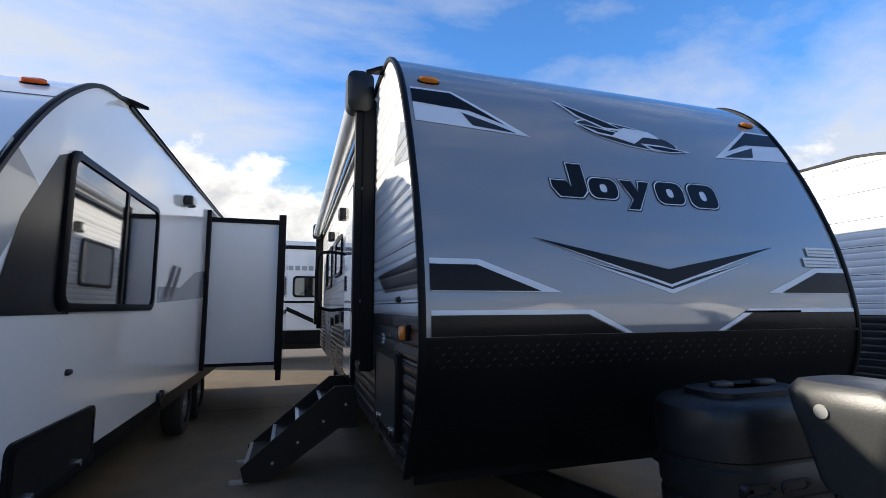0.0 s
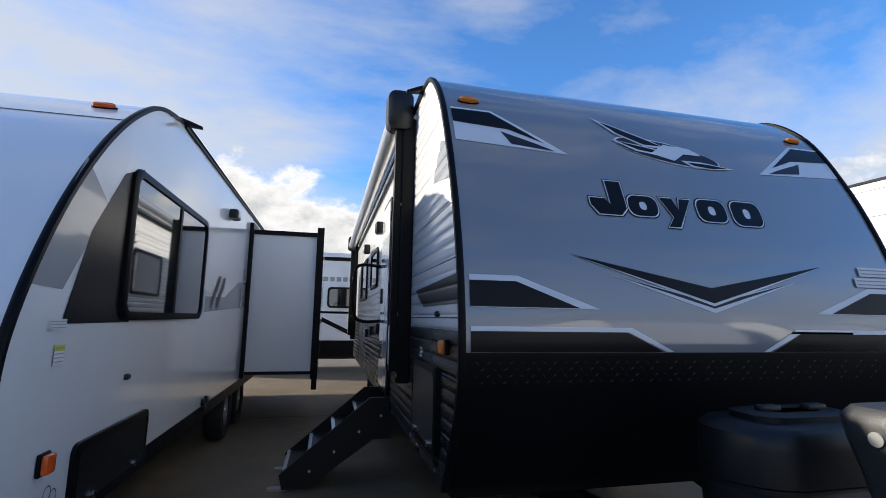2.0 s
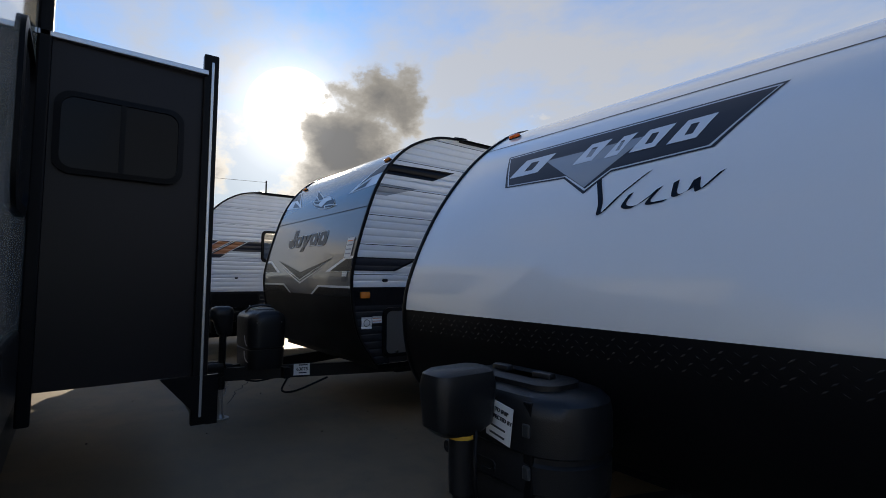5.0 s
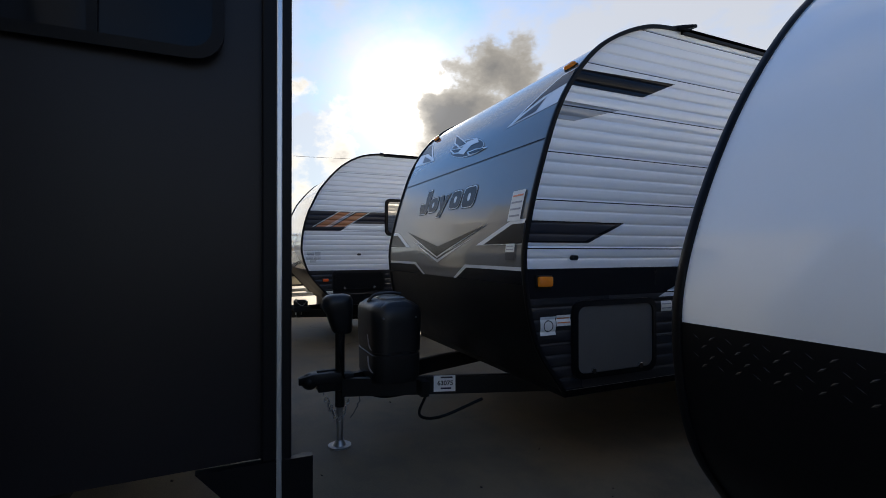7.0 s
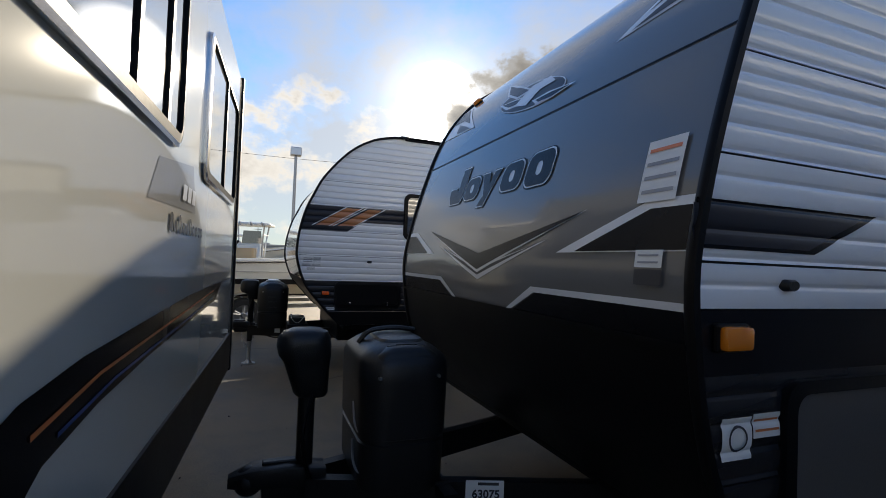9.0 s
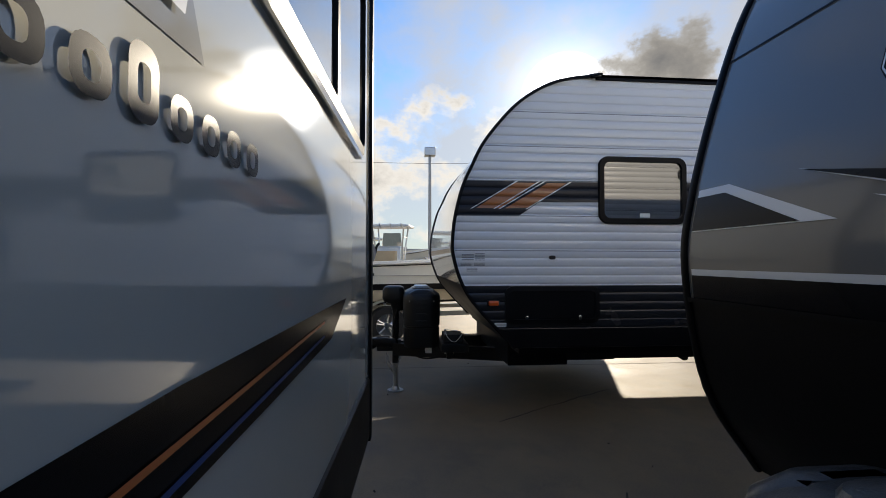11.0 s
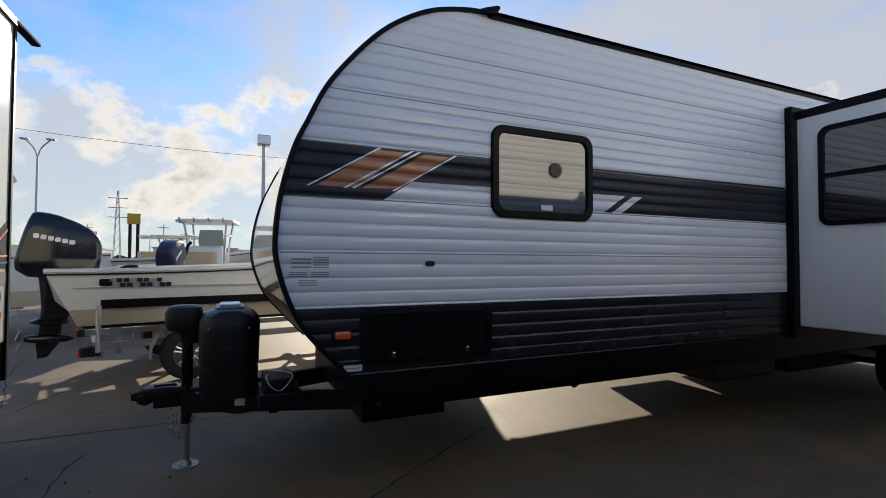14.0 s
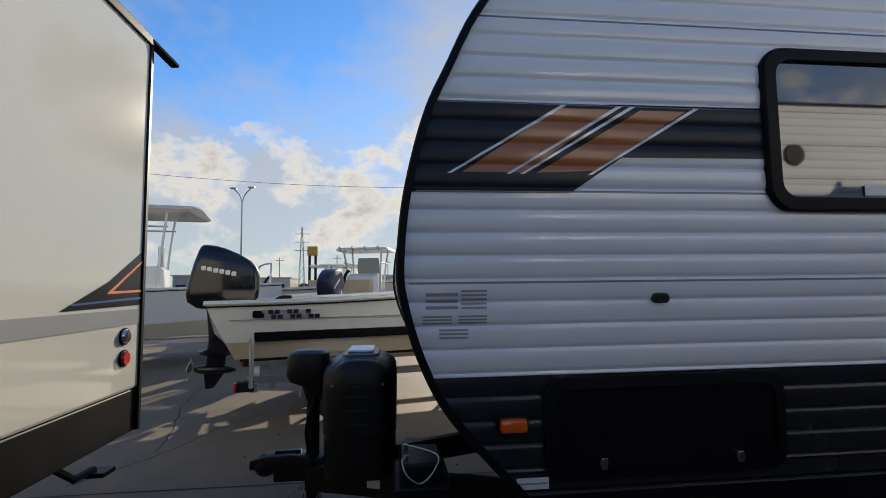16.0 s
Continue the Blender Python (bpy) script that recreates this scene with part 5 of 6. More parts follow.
# bottle cover note on the white trailer, reading OK TO SHIP INSPECTED BY
note = part("note", box(-0.072, 0.072, -0.0015, 0.0015, -0.075, 0.075), "paper", B, "white inspection note")
NOTE = Matrix.Translation((-1.83, 0.193, 0.885)) @ Matrix.Rotation(radians(-4), 4, "Z") @ Matrix.Rotation(radians(8), 4, "Y")
note.matrix_basis = NOTE
for txt, zz in (("OK TO SHIP", 0.038), ("INSPECTED BY", 0.008)):
    words(txt, 0.0215, NOTE @ Matrix.Translation((-0.066, -0.004, zz)) @ Matrix.Rotation(radians(90), 4, "X"), B)
for zz in (-0.03, -0.06):
    bar = part("print_bar", box(-0.05, 0.04, -0.003, -0.0016, zz, zz + 0.008), "ink", B)
    bar.matrix_basis = NOTE

# ---- long trailer along the aisle ----
F = thing("long_trailer", "cream gloss trailer along the aisle with slide-out extended", "travel trailer", (-6.5, -2.6, 0.0))
FY, FE = -1.36, -10.98


def f_body():
    part("body", box(FE, -2.1, -3.85, FY, 0.86, 3.14, 0.02), "cream_gloss", F, "cream gloss wall")
    part("skirt", box(FE + 0.03, -2.2, -3.8, FY - 0.008, 0.6, 0.86, 0.01), "black_trim", F, "black lower skirt")
    part("underbelly", box(FE + 0.2, -2.3, -3.5, FY - 0.3, 0.5, 0.6), "black_trim", F)
    part("corner_trim", box(FE - 0.012, FE + 0.03, FY - 0.03, FY + 0.012, 0.6, 3.15, 0.008), "black_trim", F)
    part("roof_rail", box(FE, -2.2, FY - 0.01, FY + 0.02, 3.1, 3.16, 0.006), "black_trim", F)
    part("gutter_spout", loft([[(FE - d, FY + 0.0 + a + d * 0.3, 3.13 - d * 0.3 + b) for a, b in rounded(0.06, 0.03, 0.008, 2)] for d in (-0.05, 0.08, 0.2)]), "black_trim", F, "black gutter spout")
    flat = lambda lift: (lambda x, z: (x, FY + lift, z))
    part("stripe", sheet([[(FE + 0.02, 1.26), (-9.0, 1.26), (-9.0, 1.355), (FE + 0.02, 1.355)]], flat(0.003)), "grey_decal", F)
    part("swoosh", sheet([[(FE + 0.02, 1.38), (-10.2, 1.37), (-10.6, 1.52), (FE + 0.02, 1.72)]], flat(0.003)), "black_decal", F, "black corner graphic")
    part("swoosh", sheet([[(FE + 0.02, 1.415), (-10.28, 1.395), (-10.28, 1.405), (FE + 0.02, 1.43)]], flat(0.005)), "blue", F, "blue pinstripe")
    part("swoosh", sheet([[(FE + 0.03, 1.46), (-10.58, 1.45), (-10.6, 1.465), (FE + 0.03, 1.66), (FE + 0.03, 1.645), (-10.64, 1.467), (FE + 0.03, 1.474)]], flat(0.005)), "bright_orange", F, "orange pinstripe")
    for z, mat, r in ((1.195, "chrome", 0.052), (1.065, "red_lens", 0.052)):
        lamp = part("tail_lamp", rod((FE + 0.2, FY - 0.01, z), (FE + 0.2, FY + 0.01, z), r), "black_trim", F, smooth=True)
        part("lens", rod((FE + 0.2, FY + 0.006, z), (FE + 0.2, FY + 0.024, z), r * 0.86, r * 0.7), mat, lamp, smooth=True)
    part("bumper", box(FE - 0.12, FE + 0.02, -3.7, FY - 0.12, 0.55, 0.68, 0.01), "steel_black", F)
    for wx in (-5.6, -6.45):
        w = wheel(F, 0, 0, 0.34, 0.2, 1)
        for o in (w, *w.children):
            if o is w:
                o.matrix_basis = Matrix.Translation((wx, FY - 0.25, 0)) @ Matrix.Rotation(radians(90), 4, "Z")
    for x in (-10.75, -3.0):
        part("stabilizer", tube([(x, FY - 0.5, 0.55), (x - 0.3, FY - 0.4, 0.28), (x - 0.42, FY - 0.35, 0.3)], 0.025, 6), "steel_black", F)
        part("stabilizer_pad", box(x - 0.5, x - 0.36, FY - 0.44, FY - 0.26, 0.26, 0.29, 0.006), "steel_black", F)


f_body()
S0, S1 = Vector((-3.63, -0.51)), Vector((-7.57, -0.31))
U = (S1 - S0).normalized()
N = Vector((U.y, -U.x)) if U.x < 0 and -U.x > 0 else Vector((-U.y, U.x))
if N.y < 0:
    N = -N
L = (S1 - S0).length


def fp(lift=0.0):
    return lambda d, z: ((S0 + U * d + N * lift).x, (S0 + U * d + N * lift).y, z)


def fbox(name, d0, d1, l0, l1, z0, z1, mat, parent, label="", bevel=0.0):
    bm = loft([[fp(l)(d, z) for d, l in ((d0, l0), (d1, l0), (d1, l1), (d0, l1))] for z in (z0, z1)])
    if bevel:
        bmesh.ops.bevel(bm, geom=list(bm.edges), offset=bevel, segments=2, affect="EDGES", profile=0.5)
    return part(name, bm, mat, parent, label)


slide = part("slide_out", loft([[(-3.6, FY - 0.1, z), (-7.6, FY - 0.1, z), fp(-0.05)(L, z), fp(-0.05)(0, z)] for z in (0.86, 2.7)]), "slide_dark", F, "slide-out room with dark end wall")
fascia = fbox("fascia", 0.02, L - 0.03, -0.05, -0.002, 0.62, 2.78, "cream_gloss", slide, "cream gloss outer wall")
for d in (-0.03, L - 0.03):
    fbox("flange", d, d + 0.06, -0.07, 0.012, 0.57, 2.82, "black_trim", slide, "black corner flange", 0.006)
fbox("bright_strip", 0.055, 0.1, -0.002, 0.006, 0.62, 2.78, "chrome", slide, "polished corner strip")
fbox("skirt", 0.1, L - 0.05, -0.05, 0.008, 0.6, 0.86, "black_trim", slide, "black lower edge")
part("edge_strip", box(-3.602, -3.588, -0.543, -0.527, 0.62, 2.77, 0.003), "aluminium", slide, "pale edge strip")
part("roof_trim", box(-3.615, -3.58, FY, -0.56, 2.68, 2.71, 0.004), "aluminium", slide)
part("seal", box(-3.66, -3.58, FY, FY + 0.06, 0.7, 2.95, 0.01), "black_trim", F)
part("flap", loft([[(-3.62, y, z) for y, z in ((-0.75, 0.86), (-0.5, 0.57), (-0.44, 0.57), (-0.44, 0.86))], [(-3.59, y, z) for y, z in ((-0.75, 0.86), (-0.5, 0.57), (-0.44, 0.57), (-0.44, 0.86))]]), "black_trim", slide)


def end_window():
    y0, y1, z0, z1 = -1.28, -0.68, 1.98, 2.42
    cy, cz = (y0 + y1) / 2, (z0 + z1) / 2
    o, i = rounded(y1 - y0, z1 - z0, 0.08), rounded(y1 - y0 - 0.06, z1 - z0 - 0.06, 0.06)
    w = part("window", loft([[(-3.6 + d, cy + a, cz + b) for a, b in l] for d, l in ((0.0, o), (0.015, o), (0.018, i), (0.004, i))], caps=False), "black_trim", slide, smooth=True)
    bm = bmesh.new()
    bm.faces.new([bm.verts.new((-3.594, cy + a, cz + b)) for a, b in i])
    part("pane", thick(bm, 0.003), "dull_glass", w)
    part("glazing_bar", box(-3.6, -3.582, cy - 0.012, cy + 0.012, z0 + 0.03, z1 - 0.03), "black_trim", w)


end_window()


def face_window(d0, d1, z0, z1, bars):
    cd, cz = (d0 + d1) / 2, (z0 + z1) / 2
    o, i = rounded(d1 - d0, z1 - z0, 0.08), rounded(d1 - d0 - 0.09, z1 - z0 - 0.09, 0.05)
    o2 = rounded(d1 - d0 - 0.03, z1 - z0 - 0.03, 0.07)
    w = part("window", loft([[fp(l)(cd + a, cz + b) for a, b in loop] for l, loop in ((-0.01, o), (0.012, o), (0.016, o2))], caps=False), "chrome", slide, "bright metal window frame", smooth=True)
    part("inner_frame", loft([[fp(l)(cd + a, cz + b) for a, b in loop] for l, loop in ((0.015, o2), (0.02, i), (0.0, i))], caps=False), "black_trim", w, smooth=True)
    bm = bmesh.new()
    bm.faces.new([bm.verts.new(fp(0.006)(cd + a, cz + b)) for a, b in i])
    part("pane", thick(bm, 0.003), "glass", w)
    for d in bars:
        fbox("glazing_bar", d - 0.015, d + 0.015, 0.0, 0.018, z0 + 0.04, z1 - 0.04, "black_trim", w)


face_window(0.62, 1.86, 1.81, 2.5, (1.3, 1.62))
face_window(2.36, 3.62, 1.79, 2.5, (3.0,))
up = [(0.5, 0.99), (0.7, 1.16), (0.86, 1.21), (1.1, 1.235), (1.5, 1.25), (2.2, 1.275), (3.25, 1.28)]
dn = [(3.0, 1.19), (2.5, 1.17), (1.6, 1.14), (1.2, 1.115), (0.95, 1.08), (0.8, 1.0), (0.64, 0.87), (0.4, 0.87)]
part("swoosh", sheet([up + dn], fp(0.0025)), "black_decal", slide, "black swoosh graphic")
part("swoosh", sheet([[(0.9, 1.15), (1.2, 1.185), (2.0, 1.215), (2.9, 1.25), (2.9, 1.244), (2.0, 1.206), (1.2, 1.176), (0.9, 1.138)]], fp(0.0045)), "bright_orange", slide, "orange pinstripe")
part("swoosh", sheet([[(1.0, 1.12), (1.3, 1.15), (2.0, 1.175), (2.9, 1.215), (2.9, 1.209), (2.0, 1.166), (1.3, 1.142), (1.0, 1.11)]], fp(0.0045)), "blue", slide, "blue pinstripe")
part("badge", sheet([[(1.5, 1.605), (2.25, 1.62), (2.16, 1.81), (1.61, 1.745)]], fp(-0.0008)), "faded_decal", slide, "grey faded badge")
for k in range(3):
    part("name_block", sheet([[(1.95 + 0.09 * k, 1.65), (2.015 + 0.09 * k, 1.65), (2.03 + 0.09 * k, 1.71), (1.965 + 0.09 * k, 1.71)]], fp(0.0045)), "silver_decal", slide)
for k in range(10):
    d, h = 1.8 + 0.066 * k, 0.07 if k in (0, 2, 5) else 0.046
    loops = [[(d + a, 1.52 + h / 2 + b) for a, b in rounded(0.046, h, 0.018, 4)]]
    if k > 1:
        loops.append([(d + a, 1.52 + h / 2 + b) for a, b in rounded(0.02, h * 0.5, 0.008, 3)])
    part("name_block", sheet(loops, fp(0.003)), "black_decal", slide)
# front part of the same trailer beside the slide-out
for nm, x0, x1, z0, z1 in (("window", -3.35, -2.75, 1.7, 2.45),):
    o, i = rounded(x1 - x0, z1 - z0, 0.12), rounded(x1 - x0 - 0.08, z1 - z0 - 0.08, 0.09)
    cx, cz = (x0 + x1) / 2, (z0 + z1) / 2
    w = part(nm, loft([[(cx + a, FY + d, cz + b) for a, b in l] for d, l in ((-0.01, o), (0.016, o), (0.02, i), (0.004, i))], caps=False), "black_trim", F, smooth=True)
    bm = bmesh.new()
    bm.faces.new([bm.verts.new((cx + a, FY + 0.007, cz + b)) for a, b in i])
    part("pane", thick(bm, 0.003), "glass", w)
part("hatch", box(-3.3, -2.6, FY - 0.01, FY + 0.02, 0.88, 1.2, 0.012), "black_plastic", F, "black baggage door")

# ---- far trailer beyond the gap ----
W = thing("far_trailer", "white trailer with black trim beyond the gap", "travel trailer", (2.0, 13.0, 0.0))
part("body", box(-3.0, 6.0, 11.9, 14.3, 0.85, 3.2, 0.03), "white_gloss", W)
part("skirt", box(-2.95, 5.95, 11.93, 14.2, 0.5, 0.85), "black_trim", W)
part("roof_trim", box(-3.02, 6.02, 11.87, 11.93, 2.98, 3.08, 0.01), "black_trim", W)
part("stripe", box(-2.98, 5.98, 11.885, 11.9, 1.56, 1.62), "black_decal", W)
part("stripe", loft([[(x, y, z) for x, z in ((0.3, 1.5), (0.3, 1.38), (1.4, 0.86), (1.4, 0.98))] for y in (11.884, 11.9)]), "black_decal", W)
fw = part("window", loft([[(0.83 + a, 11.9 - d, 1.99 + b) for a, b in l] for d, l in ((0.0, rounded(0.68, 0.56, 0.1)), (0.02, rounded(0.68, 0.56, 0.1)), (0.02, rounded(0.58, 0.46, 0.08)), (0.004, rounded(0.58, 0.46, 0.08)))], caps=False), "black_trim", W, smooth=True)
bm = bmesh.new()
bm.faces.new([bm.verts.new((0.83 + a, 11.893, 1.99 + b)) for a, b in rounded(0.58, 0.46, 0.08)])
part("pane", thick(bm, 0.003), "glass", fw)
for k in range(7):
    part("name_block", box(0.2 + 0.17 * k, 0.32 + 0.17 * k, 11.888, 11.9, 2.42, 2.54 + (0.05 if k == 0 else 0), 0.004), "grey_decal", W)
for wx in (3.2, 4.05, -1.9):
    w = wheel(W, 0, 0, 0.34, 0.2, 1)
    w.matrix_basis = Matrix.Translation((wx, 12.12, 0)) @ Matrix.Rotation(radians(-90), 4, "Z")
part("frame_rail", box(-2.8, 5.8, 12.1, 12.2, 0.36, 0.5), "steel_black", W)

# ---- ground joints, far things ----
def strip(name, pts, w, parent=None, mat="joint"):
    bm = bmesh.new()
    row = []
    for i, p in enumerate(pts):
        a, b = Vector(pts[max(i - 1, 0)]), Vector(pts[min(i + 1, len(pts) - 1)])
        n = Vector((-(b - a).y, (b - a).x)).normalized() * w * (0.6 + 0.8 * random.random()) / 2
        row.append((bm.verts.new((p[0] + n.x, p[1] + n.y, 0.003)), bm.verts.new((p[0] - n.x, p[1] - n.y, 0.003))))
    for a, b in zip(row, row[1:]):
        bm.faces.new((a[0], a[1], b[1], b[0]))
    return part(name, bm, mat, parent)


def wander(a, b, n, amp):
    a, b = Vector(a), Vector(b)
    side = Vector((-(b - a).y, (b - a).x)).normalized()
    off, res = 0.0, []
    for k in range(n + 1):
        off += random.uniform(-amp, amp)
        res.append(a.lerp(b, k / n) + side * off * min(1, 4 * (k / n) * (1 - k / n) + 0.05))
    return [(p.x, p.y) for p in res]


random.seed(7)
for x in (-11.58, -20.6, -2.6, 6.4):
    tagged(strip("joint", wander((x, -30), (x, 40), 90, 0.006), 0.022), "dark joint between concrete slabs", "joint", kind="structure")
for y in (-5.2, 6.4, 12.4, 18.0):
    tagged(strip("joint", wander((-60, y), (30, y), 90, 0.006), 0.02), "dark joint between concrete slabs", "joint", kind="structure")
for a, b in (((-11.7, -2.2), (-13.8, -1.2)), ((-9.4, 0.7), (-10.3, 2.1)), ((-11.0, -0.9), (-9.2, -1.1)), ((-6.3, 0.3), (-8.1, 1.2)), ((-12.4, -1.9), (-15.4, -2.6))):
    tagged(strip("crack", wander(a, b, 26, 0.03), 0.012), "thin crack in the concrete", "crack", kind="structure")
bits = bmesh.new()
for k in range(45):
    x, y = random.uniform(-13, -2.5), random.uniform(-1.3, 1.6)
    r = random.uniform(0.004, 0.012)
    bmesh.ops.create_cube(bits, size=1, matrix=Matrix.Translation((x, y, r * 0.3)) @ Euler((random.random(), random.random(), random.random() * 6)).to_matrix().to_4x4() @ Matrix.Diagonal((r * 1.6, r, r * 0.5, 1)))
tagged(part("litter", bits, "joint"), "scattered dark crumbs and dry leaves on concrete", "litter", kind="stuff")


# ---- boats ----
def boat_frame(stern, heading):
    f = Vector((heading[0], heading[1], 0)).normalized()
    return lambda u, v, z: Vector((stern[0], stern[1], 0)) + f * u + Vector((f.y, -f.x, 0)) * v + Vector((0, 0, z))


def hull(boat, P, length, beam, z0, z1, rise, mat="hull_white", low="hull_cream", rake=0.4, fine=0.25):
    """Open hull: u from the stern, v across; P places it."""
    n = 18
    outer, lower = [], []
    for k in range(n + 1):
        t = k / n
        u = length * t
        half = beam / 2 * (1 - max(0, (t - 0.5) / 0.5) ** 2.2 * (1 - fine))
        top = z1 + rise * t ** 2
        bot = z0 + rise * 1.2 * max(0, t - 0.55) ** 1.5 * 2
        mid = bot + (top - bot) * 0.3
        st = rake * (1 - t) ** 12
        outer.append([(u + st * 0.7, -half * 0.93, mid), (u + st * 0.25, -half * 0.97, mid + (top - mid) * 0.6), (u, -half, top), (u, -half + 0.1, top), (u + 0.1 * (t < 0.02), -half + 0.12, top - 0.35), (u + 0.1 * (t < 0.02), half - 0.12, top - 0.35), (u, half - 0.1, top), (u, half, top), (u + st * 0.25, half * 0.97, mid + (top - mid) * 0.6), (u + st * 0.7, half * 0.93, mid)])
        lower.append([(u + st, -half * 0.8, bot), (u + st * 0.7, -half * 0.93, mid), (u + st * 0.7, half * 0.93, mid), (u + st, half * 0.8, bot)])
    part("hull", loft([[P(*q) for q in r] for r in outer]), mat, boat, "glossy white hull", smooth=True, ).data
    part("hull_bottom", loft([[P(*q) for q in r] for r in lower]), low if low else mat, boat, "pale lower hull", smooth=True)
    rub = []
    for s in (-1, 1):
        line = []
        for k in range(n + 1):
            t = k / n
            half = beam / 2 * (1 - max(0, (t - 0.5) / 0.5) ** 2.2 * (1 - fine))
            line.append(P(length * t, s * (half + 0.01), z1 + rise * t ** 2 - 0.03))
        part("rub_rail", tube(line, 0.022, 6), "hull_white", boat, smooth=True)
        # black tube just under the rail draws its shadow line
        part("rub_line", tube([q - Vector((0, 0, 0.035)) for q in line], 0.008, 6), "black_trim", boat, smooth=True)


def outboard(boat, P, u, z, tilt=0.0, k=1.0, cowl="motor_black", leg="motor_black"):
    R = Matrix.Rotation(radians(tilt), 3, "Y")

    def Q(a, v, b):
        w = R @ Vector((a * k, v * k, b * k))
        return P(u + w.x, w.y, z + w.z)

    secs = []
    for b, a0, a1, w in ((-0.08, -0.3, 0.2, 0.3), (0.0, -0.42, 0.36, 0.38), (0.08, -0.44, 0.46, 0.42), (0.2, -0.43, 0.47, 0.43), (0.32, -0.405, 0.46, 0.43), (0.42, -0.385, 0.42, 0.42), (0.5, -0.365, 0.33, 0.39), (0.57, -0.345, 0.18, 0.35), (0.625, -0.325, 0.0, 0.29), (0.65, -0.3, -0.12, 0.2)):
        secs.append([Q((a0 + a1) / 2 + p, q, b * 1.2 if b > 0 else b) for p, q in rounded(a1 - a0, w, min(0.08, (a1 - a0) * 0.4), 5)])
    m = part("outboard", loft(secs), cowl, boat, "glossy outboard motor", smooth=True)
    secs = [[Q(a + p, q, b) for p, q in rounded(l, w, min(l, w) * 0.4, 4)] for b, a, l, w in ((0.02, 0.0, 0.46, 0.3), (-0.12, 0.04, 0.44, 0.26), (-0.35, 0.06, 0.4, 0.22), (-0.52, 0.05, 0.34, 0.16), (-0.62, 0.02, 0.3, 0.12), (-0.66, -0.02, 0.4, 0.22), (-0.69, -0.02, 0.4, 0.22), (-0.72, 0.0, 0.24, 0.09), (-0.84, 0.0, 0.24, 0.07))]
    part("leg", loft(secs), leg, m, "black leg", smooth=True)
    secs = [[Q(a, p, -0.9 + q) for p, q in rounded(w, w, w * 0.49, 4)] for a, w in ((0.26, 0.02), (0.18, 0.09), (-0.02, 0.13), (-0.2, 0.1), (-0.26, 0.05))]
    part("gearcase", loft(secs), leg, m, smooth=True)
    part("skeg", loft([[Q(a, v, b) for a, b in ((0.12, -0.94), (-0.14, -0.94), (-0.1, -1.16), (0.0, -1.14))] for v in (-0.008, 0.008)]), leg, m)
    for j in range(3):
        c, s = math.cos(math.tau * j / 3 + 0.4), math.sin(math.tau * j / 3 + 0.4)
        part("propeller_blade", loft([[Q(-0.3 + d, 0.03 * c - 0.05 * e * s, -0.9 + 0.03 * s + 0.05 * e * c) for d, e in ((0.01, -1), (0.02, 1))] + [Q(-0.33 + d, 0.17 * c - 0.06 * e * s, -0.9 + 0.17 * s + 0.06 * e * c) for d, e in ((0.03, 1), (0.0, -1))] for d0 in (0,)] + [[Q(-0.31 + d, 0.03 * c - 0.05 * e * s, -0.9 + 0.03 * s + 0.05 * e * c) for d, e in ((0.01, -1), (0.02, 1))] + [Q(-0.34 + d, 0.17 * c - 0.06 * e * s, -0.9 + 0.17 * s + 0.06 * e * c) for d, e in ((0.03, 1), (0.0, -1))]]), "zinc", m)
    for s in (-1, 1):
        for j in range(6):
            part("name_block", loft([[Q(-0.25 + 0.075 * j + p, s * (0.212 + d), 0.46 - 0.05 * j / 5 + q) for p, q in rounded(0.06, 0.06, 0.012, 2)] for d in (-0.004, 0.004)]), "hull_white" if cowl != "hull_white" else "ink", m)
    bm = tube(smooth_line([Q(0.3, 0.1, 0.05), Q(0.55, 0.12, -0.02), Q(0.75, 0.15, 0.1), Q(0.9, 0.2, 0.12)]), 0.035)
    part("control_cable", bm, "black_trim", m, smooth=True)
    return m


